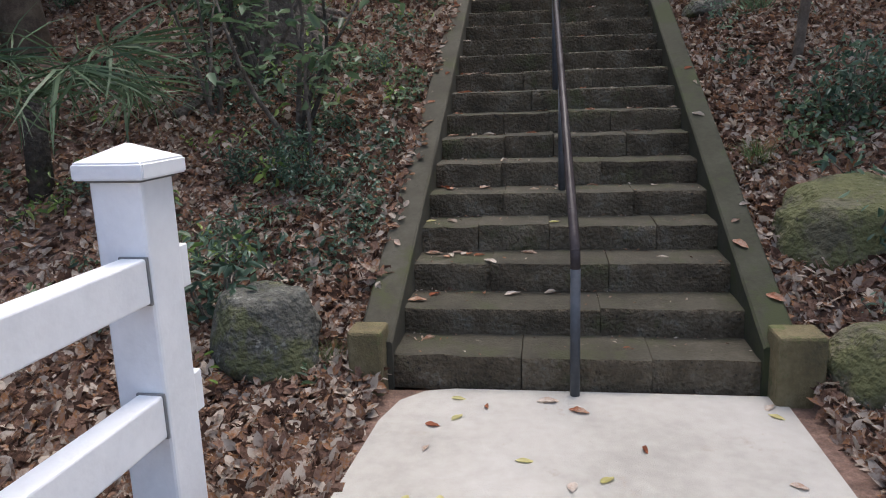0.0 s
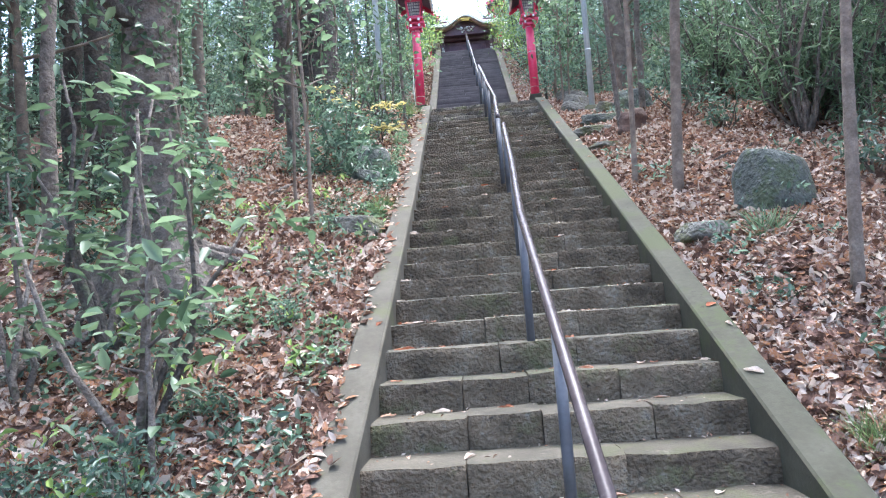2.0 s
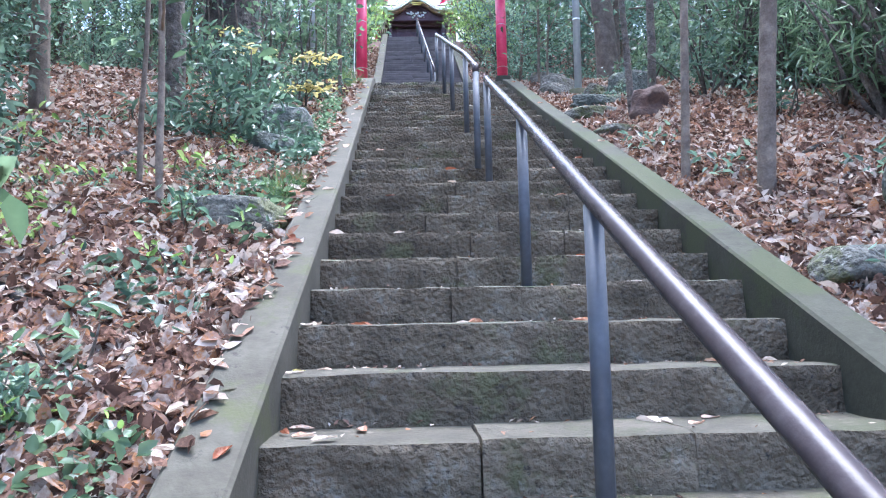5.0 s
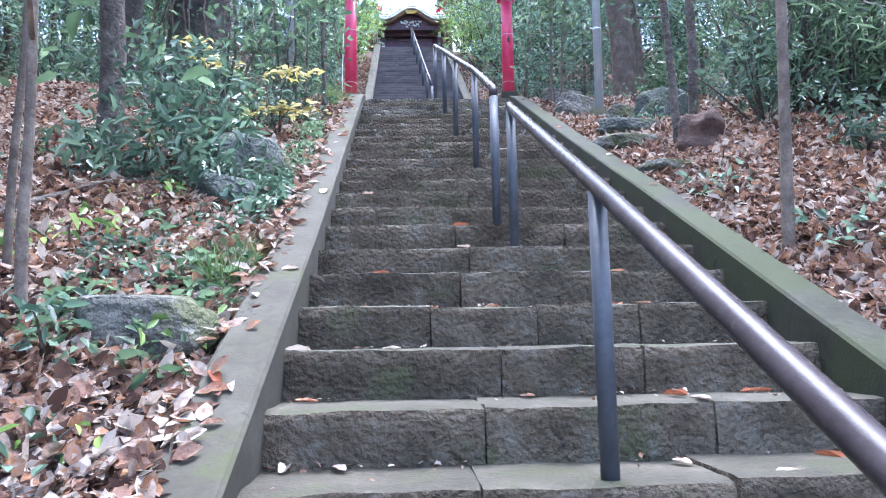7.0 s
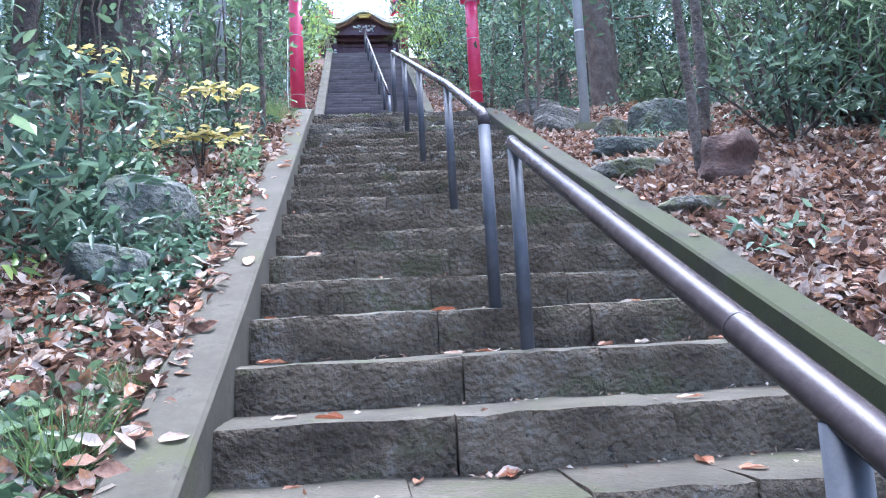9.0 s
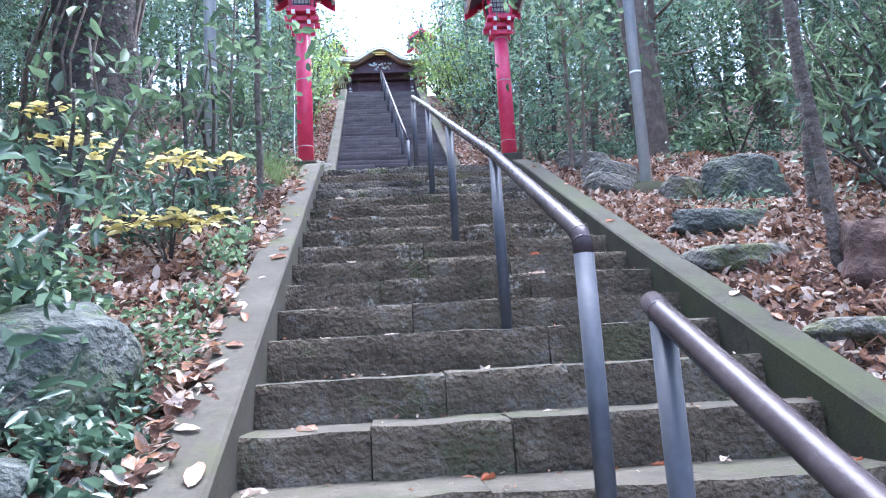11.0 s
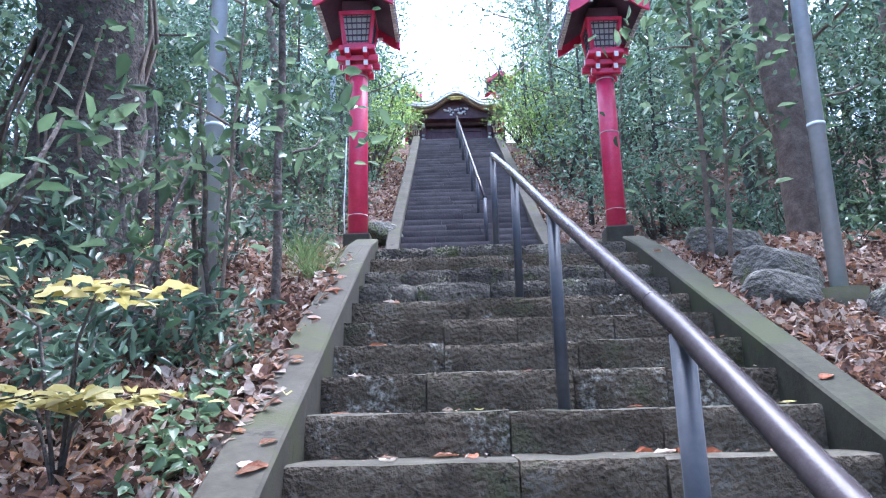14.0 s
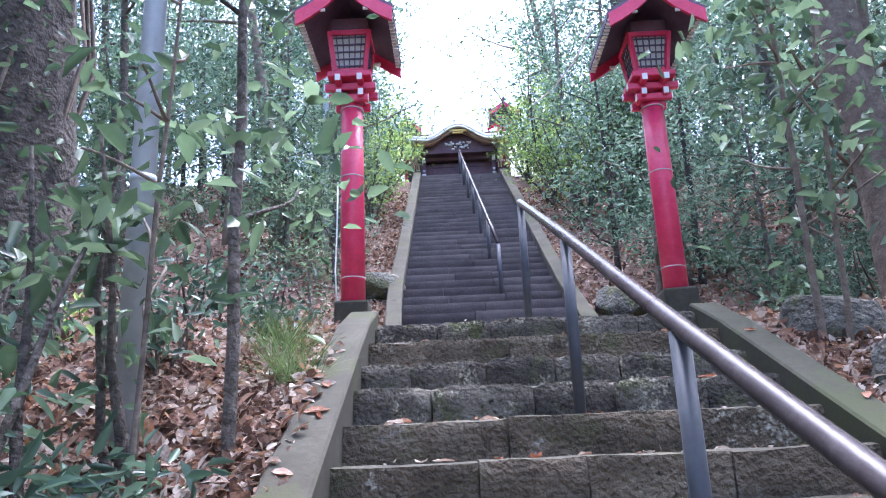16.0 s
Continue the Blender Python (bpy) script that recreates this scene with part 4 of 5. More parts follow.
def palm(x, y):
    nr = np.random.default_rng(4)
    e = thing("palm", (x, y, gz(x, y)), "young fan palm with drooping split fronds", "palm")
    part("trunk", tube([(0, 0, -0.1), (0.02, 0, 0.5), (0.03, 0.02, 0.72)], [0.10, 0.09, 0.07], 10), M_BARK, e, "fibrous trunk", True)
    for i in range(11):
        a = i * 2.4
        d = Vector((math.cos(a), math.sin(a), 0.55 - 0.05 * i))
        p = Vector((0.03, 0.02, 0.70))
        q = p + d * 0.65
        part("stalk", tube([p, p + d * 0.35 + Vector((0, 0, 0.05)), q], [0.012, 0.01, 0.008], 5), M_LEAF_A, e, "", True)
        n = 40
        fan = np.linspace(-1.5, 1.5, n)
        side = Vector((-math.sin(a), math.cos(a), 0))
        dn = d.normalized()
        ah = np.array([tuple(math.cos(f) * dn + math.sin(f) * side - Vector((0, 0, 0.25))) for f in fan]) * 8
        leaves("frond", np.repeat(np.array([tuple(q)]), n, 0), 0.62, M_LEAF_A, e, nr, 0.5, 0.032, True, 0.5, ah)
    return e


palm(-2.75, 4.3)

NR = np.random.default_rng(12)


def place(ob, x, y, s=1.0, turn=0.0, lean=0.0):
    ob.matrix_basis = pose(x, y, gz(x, y) - 0.03, lean, 0, turn) @ Matrix.Scale(s, 4)
    return ob


def scatter(protos, spots):
    """The first places take the plants themselves, the others copies."""
    used = set()
    for i, (x, y, s, t) in enumerate(spots):
        p = protos[i % len(protos)]
        m = pose(x, y, gz(x, y) - 0.03, 0, 0, t)
        if id(p) not in used:
            used.add(id(p))
            p.matrix_basis = m @ Matrix.Scale(s, 4)
        else:
            c = copy_thing(p, m)
            c.scale = (s, s, s)


# placed one by one
TALL = [tree(s, h, r, f, n, sp, ln, 0.13, m, b, lab) for s, h, r, f, n, sp, ln, m, b, lab in (
    (1, 9.0, 0.11, 0.35, 8, 2.2, 2600, M_LEAF_A, M_BARK, "tall slender evergreen tree with dark bark"),
    (2, 8.0, 0.08, 0.28, 8, 2.0, 2600, M_LEAF_B, M_BARK, "evergreen tree with small glossy leaves"),
    (3, 10.0, 0.13, 0.4, 8, 2.5, 2600, M_LEAF_A, M_BARK_PALE, "tall evergreen tree with a pale trunk"))]
UNDER = [tree(s, h, r, f, n, sp, ln, 0.10, m, b, lab, "understorey_tree", 0.52, 0.22) for s, h, r, f, n, sp, ln, m, b, lab in (
    (11, 4.2, 0.045, 0.12, 8, 1.3, 1500, M_LEAF_B, M_BARK, "slim understorey evergreen with layered glossy leaves"),
    (12, 3.4, 0.04, 0.10, 8, 1.2, 1500, M_LEAF_A, M_BARK, "slim understorey evergreen with dense small leaves"),
    (13, 5.0, 0.055, 0.2, 8, 1.4, 1500, M_LEAF_B, M_BARK_PALE, "slim understorey tree with a pale stem"))]
BUSH = [shrub(s, h, w, n, 0.095, m, lab) for s, h, w, n, m, lab in (
    (21, 0.9, 0.5, 420, M_LEAF_B, "loose evergreen shrub with blue-green leaves"),
    (22, 0.7, 0.45, 380, M_LEAF_A, "dark evergreen shrub in the undergrowth"),
    (23, 1.3, 0.6, 560, M_LEAF_B, "tall loose evergreen shrub"))]
SEED = [shrub(s, h, w, n, 0.075, m, lab, 3, "seedling") for s, h, w, n, m, lab in (
    (31, 0.26, 0.16, 34, M_LEAF_B, "small evergreen seedling among fallen leaves"),
    (32, 0.20, 0.14, 26, M_LEAF_A, "small dark seedling among fallen leaves"),
    (33, 0.22, 0.13, 24, M_LEAF_C, "small fresh green seedling among fallen leaves"))]

rs = random.Random(77)
spots = []
# near trunks that stand out
for i in range(120):
    side = rs.random() < 0.5
    y = rs.uniform(6, 38)
    lo = 1.9 + (0.6 if y < 12 else 0)
    x = -rs.uniform(lo, 14) if side else 2.3 + rs.uniform(lo + 0.6, 14)
    if y < 13 and -4.5 < x < 0:
        x -= 3.5
    if y < 13 and 0 < x < 6.5:
        x += 3.0
    spots.append((x, y, rs.uniform(0.8, 1.3), rs.uniform(0, 360)))
# Added trees whose crowns hang unseen overhead, to darken the rail's reflection.
for x, y, s in ((-3.3, 1.5, 1.5), (-3.6, 4.6, 1.6), (-4.2, 6.4, 1.5), (5.8, 2.2, 1.6), (6.4, 5.2, 1.3), (6.0, 9.0, 1.2), (-3.4, 9.4, 1.4), (6.5, 11.0, 1.2)):
    spots.append((x, y, s, rs.uniform(0, 360)))
# A few more added at the sides, mostly unseen, to hem in light.
for i in range(10):
    x, y = (-rs.uniform(4, 13), rs.uniform(2, 6)) if i % 2 else (rs.uniform(6.5, 15), rs.uniform(2, 6))
    spots.append((x, y, rs.uniform(0.9, 1.2), rs.uniform(0, 360)))
scatter(TALL, spots)
spots = []
for i in range(150):
    side = i % 2
    y = rs.uniform(9, 32)
    x = -rs.uniform(0.9, 11) if side else 2.4 + rs.uniform(0.9, 11)
    if abs(y - 13) < 2.5 and side and x > -1.6:
        x -= 1.0
    if y < 12:
        x += -1.4 if side else 2.2
    if 10.5 < y < 21 and -4.5 < x < 0:
        x -= 3.0
    if 9 < y < 16 and 0 < x < 6.2:
        x += 2.4
    spots.append((x, y, rs.uniform(0.7, 1.25), rs.uniform(0, 360)))
for x, y, s in ((3.0, 21.0, 0.9), (3.5, 22.6, 1.0), (3.1, 24.4, 1.0), (3.9, 20.2, 1.0), (4.4, 23.5, 1.1), (3.0, 19.2, 0.7), (-1.0, 20.6, 0.8), (-1.3, 22.4, 0.9), (-1.5, 24.6, 1.0), (-1.9, 21.5, 1.0), (-1.0, 18.9, 0.6)):
    spots.append((x, y, s, rs.uniform(0, 360)))
scatter(UNDER, spots)
spots = []
for i in range(170):
    side = i % 2
    y = rs.uniform(3.2, 28)
    x = -rs.uniform(0.7, 8) if side else 2.5 + rs.uniform(1.0, 8)
    if y < 7 and side and rs.random() < 0.5:
        x -= 2.5
    if 6 < y < 12:
        x += -0.6 if side else 1.6
    if 11 < y < 22 and -5 < x < 0:
        x -= 4.0
    if 4.6 < y < 8.0 and -2.6 < x < 0:
        x -= 2.6
    if 8.5 < y < 15 and 2.4 < x < 6.0:
        x += 2.6
    spots.append((x, y, rs.uniform(0.6, 1.2), rs.uniform(0, 360)))
scatter(BUSH, spots)
spots = []
for i in range(190):
    side = i % 3
    y = rs.uniform(2.8, 17) if i % 2 else rs.uniform(3, 9)
    x = -rs.uniform(0.15, 3.2) if side else 2.55 + rs.uniform(0.1, 3)
    if x > 0 and rs.random() < 0.5:
        x = -rs.uniform(0.1, 2.5)
    spots.append((x, y, rs.uniform(0.6, 1.4), rs.uniform(0, 360)))
scatter(SEED, spots)


# ---- plants that stand out, one by one ----
def trunk_tree(x, y, h, r, lean, seed, bark, label, leaf_n=700, first=0.4, flare=0.0, vines=0, leaf_mat=None, roots=0):
    rng = random.Random(seed)
    nr = np.random.default_rng(seed)
    e = thing("tree", (x, y, gz(x, y) - 0.05), label, "tree", "woodland trees")
    n = 9
    tp = [Vector((lean[0] * h * i / n + rng.gauss(0, r * 0.25) * (i > 0), lean[1] * h * i / n + rng.gauss(0, r * 0.25) * (i > 0), h * i / n)) for i in range(n + 1)]
    tp[0].z = -0.05 - 1.6 * r
    bm = tube(tp, [r * (1 - 0.55 * i / n) for i in range(n + 1)], 14)
    bmesh.ops.subdivide_edges(bm, edges=bm.edges[:], cuts=2, use_grid_fill=True)
    for v in bm.verts:
        c = v.co
        a = math.atan2(c.y, c.x)
        k = 1 + 0.10 * noise.noise((math.cos(a) * 2, math.sin(a) * 2, c.z * 0.8 + seed)) + 0.05 * noise.noise(c * 9)
        k += flare * max(0.0, 1 - max(0.0, c.z) / 0.7) ** 2 * (0.6 + 0.6 * abs(math.sin(a * 2.5 + seed)))
        o = tp[min(n, max(0, int(c.z / h * n)))]
        v.co.x, v.co.y = o.x + (c.x - o.x) * k, o.y + (c.y - o.y) * k
    part("trunk", bm, bark, e, "", True)
    tips = []
    for i in range(8):
        f = first + (1 - first) * i / 8
        k = min(n - 1, int(f * n))
        a = rng.uniform(0, math.tau)
        q = branch_points(rng, tp[k], (math.cos(a), math.sin(a), 0.5), 0.25 * h * rng.uniform(0.6, 1.1) * (1.2 - f), 5, 0.15)
        part("limb", tube(q, [r * 0.3 * (1 - 0.8 * j / 5) + 0.004 for j in range(6)], 6), bark, e, "", True)
        for j in range(1, 6):
            tips.append(q[j])
            for _ in range(3):
                tips += branch_points(rng, q[j], (rng.gauss(0, 1), rng.gauss(0, 1), rng.gauss(0.1, 0.4)), 0.5, 2, 0.2)[1:]
    tips = np.array([tuple(t) for t in tips])
    leaves("crown", tips[nr.integers(0, len(tips), leaf_n)] + nr.normal(size=(leaf_n, 3)) * 0.16, 0.12, leaf_mat or M_LEAF_A, e, nr, 0.52, 0.5, True, 0.12)
    for i in range(roots):
        a = math.tau * i / roots + rng.uniform(-0.2, 0.2)
        pts, L = [], rng.uniform(0.7, 1.25)
        for j in range(8):
            f = j / 7
            aa = a + 0.35 * math.sin(f * 4 + i)
            rr = r * 0.7 + L * f
            px, py = rr * math.cos(aa), rr * math.sin(aa)
            pts.append((px, py, gz(x + px, y + py) - gz(x, y) + 0.05 + 0.22 * (1 - f) ** 3 - 0.05 * f))
        part("root", tube(pts, [0.085 * (1 - 0.75 * j / 7) for j in range(8)], 8), bark, e, "bare surface root", True)
    for i in range(vines):
        a = rng.uniform(0, math.tau)
        pts = []
        for j in range(9):
            z = 0.1 + j * h * 0.09
            aa = a + 0.25 * math.sin(j * 0.9 + i) + rng.gauss(0, 0.06)
            rr = r * (1 - 0.55 * z / h) * 1.10
            pts.append((tp[min(n, int(z / h * n))].x + rr * math.cos(aa), tp[min(n, int(z / h * n))].y + rr * math.sin(aa), z))
        part("vine", tube(pts, [0.012] * 9, 5), M_BARK_PALE, e, "woody climbing vine", True)
    if vines:
        m = 2600
        zz = nr.uniform(0.2, h * 0.7, m)
        aa = nr.uniform(0, math.tau, m)
        rr = r * (1 - 0.55 * zz / h) * nr.uniform(1.05, 1.35, m)
        leaves("ivy", np.stack([rr * np.cos(aa), rr * np.sin(aa), zz], 1), 0.06, M_LEAF_A, e, nr, 0.3, 0.7, True, 0.1)
    return e


trunk_tree(-1.62, 6.85, 9, 0.25, (-0.01, 0.0), 3, M_BARK, "large dark trunk with spreading roots", 1200, 0.30, 1.2, 5, roots=8)
trunk_tree(-3.15, 7.9, 8, 0.075, (0.0, 0.0), 5, M_BARK, "slim dark tree on the slope", 500)
trunk_tree(-3.9, 9.6, 8, 0.12, (-0.02, 0.0), 6, M_BARK, "dark woodland tree with bent limbs", 600)
trunk_tree(-2.85, 11.0, 8, 0.09, (-0.01, 0.0), 7, M_BARK_PALE, "slim pale tree on the slope", 500)
trunk_tree(-1.55, 10.9, 7, 0.10, (-0.04, 0.01), 8, M_BARK, "dark forked tree above undergrowth", 900, 0.2)
trunk_tree(-2.10, 14.6, 10, 0.42, (-0.01, 0.0), 9, M_BARK, "massive old trunk wrapped in climbing vines", 1500, 0.35, 0.35, 24)
trunk_tree(-2.45, 13.6, 7, 0.11, (0.02, 0.0), 10, M_BARK, "dark trunk beside the massive old tree", 500)
trunk_tree(-0.28, 13.75, 4.5, 0.028, (0.0, 0.0), 11, M_BARK, "slender dark sapling beside the kerb", 420, 0.3)
trunk_tree(-0.42, 13.2, 2.2, 0.012, (0.03, 0.0), 12, M_BARK_PALE, "thin pale sapling with few leaves", 90, 0.4)
trunk_tree(-0.70, 8.15, 3.2, 0.022, (-0.02, 0.0), 13, M_BARK_PALE, "thin pale sapling on the slope", 110, 0.4)
trunk_tree(-0.95, 8.5, 4.2, 0.018, (0.02, 0.0), 14, M_BARK_PALE, "slim pale sapling on the slope", 240, 0.35)
trunk_tree(-0.75, 4.75, 1.1, 0.02, (0.02, 0.0), 24, M_BARK, "thin young stem with few leaves", 60, 0.5)
trunk_tree(3.17, 5.94, 7, 0.042, (0.10, 0.02), 15, M_BARK_PALE, "leaning slim tree with pale bark", 500)
trunk_tree(4.6, 7.4, 7, 0.04, (0.02, 0.0), 16, M_BARK, "slim dark tree on the slope", 500)
trunk_tree(2.56, 9.0, 7, 0.032, (0.05, 0.0), 17, M_BARK_PALE, "straight slim tree with pale bark", 450, 0.5)
trunk_tree(2.84, 8.45, 7, 0.056, (0.10, 0.0), 18, M_BARK_PALE, "thin straight tree on the slope", 350, 0.5)
trunk_tree(2.95, 11.3, 6, 0.035, (-0.02, 0.0), 19, M_BARK, "thin dark tree on the slope", 400, 0.4)
trunk_tree(3.5, 12.3, 6, 0.05, (0.04, 0.0), 20, M_BARK, "slim dark leaning tree", 450, 0.4)
trunk_tree(2.66, 14.9, 3.2, 0.022, (0.02, 0.0), 21, M_BARK_PALE, "thin sapling among rocks", 260, 0.3)
trunk_tree(2.74, 14.8, 2.8, 0.018, (0.08, 0.0), 22, M_BARK_PALE, "thin leaning sapling among rocks", 220, 0.3)
trunk_tree(4.2, 16.5, 10, 0.2, (-0.03, 0.0), 23, M_BARK_PALE, "tall pale tree behind the red lantern", 1200, 0.45)
trunk_tree(4.4, 24.5, 12, 0.22, (0.0, 0.0), 25, M_BARK, "tall tree leaning over the upper stairs", 1500, 0.4)


def yellow_shrub(x, y, layers, seed):
    """Flat sprays of leaves on thin arching stems. layers: offset from the foot, half widths, leaves."""
    nr = np.random.default_rng(seed)
    e = thing("yellow_shrub", (x, y, gz(x, y) - 0.02), "low shrub with flat sprays of pale yellow leaves", "shrub", "yellow shrubs")
    for dx, dy, dz, rx, ry, n in layers:
        n = int(n * 1.2)
        part("stem", tube([(0, 0, 0), (dx * 0.3, dy * 0.3, dz * 0.75), (dx, dy, dz)], [0.008, 0.006, 0.004], 5), M_BARK, e, "", True)
        for s in (-1, 1):
            part("twig", tube([(dx, dy, dz), (dx + s * rx * 0.5, dy - 0.02, dz + 0.015), (dx + s * rx, dy, dz - 0.02)], [0.004, 0.003, 0.002], 4), M_BARK, e, "", True)
        q = nr.normal(size=(n, 3)) * np.array([rx * 0.5, ry * 0.5, 0.018]) + np.array([dx, dy, dz])
        tagged(leaves("spray", q, 0.085, M_YLEAF, e, nr, 0.86, 0.55, True, 0.1), kind="stuff")
    return e


yellow_shrub(-0.48, 11.95, ((0.10, 0.0, 0.30, 0.34, 0.16, 60), (-0.28, 0.05, 0.30, 0.22, 0.14, 22), (0.08, -0.02, 0.64, 0.26, 0.14, 38), (-0.42, 0.1, 0.72, 0.16, 0.1, 14)), 41)
yellow_shrub(-1.25, 12.5, ((0.0, 0.0, 0.62, 0.3, 0.16, 36), (-0.2, 0.05, 0.85, 0.22, 0.14, 22)), 42)
M_GRASS = mat("grass_blade", [(0.05, 0.09, 0.03), (0.10, 0.16, 0.05), (0.18, 0.25, 0.09)], 1.5, 0.5, 0, island=0.6, fine=0.1, thin=0.4)
t1 = tuft(51, 0.24, 260, M_GRASS, "tuft of long green grass beside the kerb", 0.016)
place(t1, -0.14, 8.72)
place(copy_thing(t1, pose(0, 0, 0)), -0.20, 14.5, 1.3, 50)
place(copy_thing(t1, pose(0, 0, 0)), 2.60, 4.75, 0.9, 90)
place(copy_thing(t1, pose(0, 0, 0)), -0.08, 9.1, 0.7, 140)
place(copy_thing(t1, pose(0, 0, 0)), -0.12, 2.98, 0.6, 10)
place(copy_thing(t1, pose(0, 0, 0)), -0.35, 14.9, 1.2, 200)
b1 = shrub(61, 0.55, 0.35, 240, 0.085, M_LEAF_D, "glossy evergreen bush behind the white fence", 6)
place(b1, -0.85, 3.15)
b2 = shrub(62, 0.5, 0.55, 260, 0.12, M_LEAF_D, "broad-leaved evergreen bush with drooping leaves", 5, wide=0.3)
place(b2, -0.95, 10.1)
b3 = shrub(63, 1.0, 0.55, 520, 0.10, M_LEAF_D, "evergreen bush leaning over a boulder", 6)
place(b3, -0.85, 10.6)


for i, (x, y, s) in enumerate(((-0.62, 13.05, 0.8), (-0.80, 14.35, 0.9), (-0.52, 15.2, 0.8), (-1.30, 13.3, 1.1), (-1.15, 15.7, 1.1), (-0.62, 12.2, 0.8), (-0.95, 12.75, 0.9), (-1.65, 14.2, 1.2),
                                (-1.05, 5.65, 0.5), (-0.62, 5.35, 0.45), (-0.50, 6.25, 0.45), (-0.95, 6.1, 0.5), (-0.52, 4.45, 0.5), (-1.25, 4.6, 0.6))):
    place(copy_thing(b1 if i % 3 else b2, pose(0, 0, 0)), x, y, s, i * 67)


b4 = shrub(71, 1.5, 0.4, 110, 0.11, M_LEAF_A, "tall thin shrub with large loose leaves", 3)
place(b4, -0.66, 12.85)
place(copy_thing(b4, pose(0, 0, 0)), -0.55, 13.45, 0.9, 140)
place(copy_thing(b4, pose(0, 0, 0)), -0.95, 11.6, 1.0, 250)
place(copy_thing(b4, pose(0, 0, 0)), -1.75, 5.3, 1.0, 30)


b5 = shrub(72, 1.75, 0.55, 230, 0.12, M_LEAF_A, "tall loose shrub with spreading leafy sprays", 5, layer=True)
place(b5, -0.95, 5.05, 1.0, 20)
place(copy_thing(b5, pose(0, 0, 0)), -1.55, 5.9, 1.1, 150)


FRESH = [shrub(s, h, w, n, 0.11, M_LEAF_C, "yellow-green shrub with open sky light in its colour", 7, "fresh_shrub") for s, h, w, n in ((81, 2.2, 0.8, 900), (82, 2.8, 0.8, 1100))]
for i, (x, y, s) in enumerate(((-1.15, 26.5, 1.0), (2.45, 26.0, 1.0), (-1.3, 28.6, 1.1), (2.6, 28.4, 1.15), (-1.0, 24.0, 0.9), (2.75, 24.0, 0.9), (-1.7, 30.0, 1.3), (2.95, 29.6, 1.3), (3.6, 27.0, 1.3), (-2.3, 27.5, 1.3), (2.15, 27.4, 0.7), (2.2, 28.9, 0.8), (-0.85, 27.6, 0.7), (-0.85, 29.2, 0.75), (2.35, 25.0, 0.8), (-0.95, 25.3, 0.7))):
    o = FRESH[i % 2]
    place(o if i < 2 else copy_thing(o, pose(0, 0, 0)), x + (0.45 if x > 0 else 0.1), y, s, i * 70)


BAMBOO = [shrub(s, h, w, n, 0.17, M_LEAF_A, "thin bamboo grass with long narrow leaves", st, "bamboo_grass", 0.13, 0.35) for s, h, w, n, st in ((91, 1.5, 0.5, 420, 9), (92, 1.0, 0.45, 320, 8), (93, 2.0, 0.5, 480, 10))]
rb = random.Random(14)
for i in range(34):
    bx, by = rb.uniform(4.5, 7.0), rb.uniform(8.8, 14.5)
    o = BAMBOO[i % 3]
    place(o if i < 3 else copy_thing(o, pose(0, 0, 0)), bx, by, rb.uniform(0.7, 1.15), rb.uniform(0, 360))
place(tuft(52, 0.26, 160, M_LEAF_A, "dark grass tuft below an upright stone", 0.03), 3.12, 7.05)


def stump():
    x, y = 3.08, 11.2
    bm = tube([(0, 0, -0.1), (0, 0, 0.05), (0.01, 0, 0.16), (0.01, 0, 0.25)], [0.24, 0.19, 0.17, 0.14], 16)
    bmesh.ops.subdivide_edges(bm, edges=bm.edges[:], cuts=2, use_grid_fill=True)
    for v in bm.verts:
        v.co += noise.noise_vector(v.co * 6) * 0.06
    ob = tagged(obj("tree_stump", bm, mat("rotten_wood", [(0.035, 0.022, 0.017), (0.07, 0.04, 0.029), (0.12, 0.07, 0.05)], 8, 0.9, 0.8, 30), smooth=True), "rotten reddish-brown tree stump among leaves", "stump")
    ob.matrix_basis = pose(x, y, gz(x, y))


stump()


def log(x, y, a, length, r, seed):
    rng = random.Random(seed)
    d = Vector((math.cos(a), math.sin(a), 0))
    pts = []
    for i in range(7):
        p = Vector((x, y, 0)) + d * length * i / 6 + Vector((rng.gauss(0, 0.02), rng.gauss(0, 0.02), 0))
        pts.append((p.x, p.y, gz(p.x, p.y) + r * 0.8))
    tagged(obj("fallen_branch", tube(pts, [r * (1 - 0.5 * i / 6) for i in range(7)], 8), M_BARK, smooth=True), "weathered fallen branch lying on leaf litter", "branch", "fallen branches")


log(-2.1, 5.2, 1.15, 1.6, 0.05, 1)
log(-1.5, 9.3, 0.9, 1.2, 0.03, 2)
log(-0.9, 7.3, 2.0, 0.9, 0.02, 3)
log(3.4, 9.0, 0.7, 1.1, 0.02, 4)
log(-1.6, 3.6, 0.4, 0.9, 0.02, 5)
log(2.9, 5.6, 1.2, 0.7, 0.018, 6)


# ---- low evergreen growth on the slopes ----
def creeper(x, y, rx, ry, n, seed, h=0.10, size=0.06, material=None):
    """A patch of creeping plants that follows the ground."""
    nr = np.random.default_rng(seed)
    a, r = nr.uniform(0, math.tau, n), np.sqrt(nr.random(n))
    px, py = x + rx * r * np.cos(a) + nr.normal(size=n) * 0.04, y + ry * r * np.sin(a) + nr.normal(size=n) * 0.04
    px = np.minimum(px, -0.03) if x < 1 else np.maximum(px, 2.46)
    clump = np.array([0.35 + 0.65 * max(0.0, noise.noise((u * 5, v * 5, seed)) + 0.5) for u, v in zip(px, py)])
    pz = np.array([gz(u, v) for u, v in zip(px, py)]) + 0.015 + h * clump * nr.random(n)
    ob = leaves("creeping_ivy", np.stack([px, py, pz], 1), size, material or M_LEAF_B, None, nr, 0.6, 0.62, True, 0.12)
    return tagged(ob, "patch of creeping ivy over fallen leaves", "ivy", "ivy patches", kind="stuff")


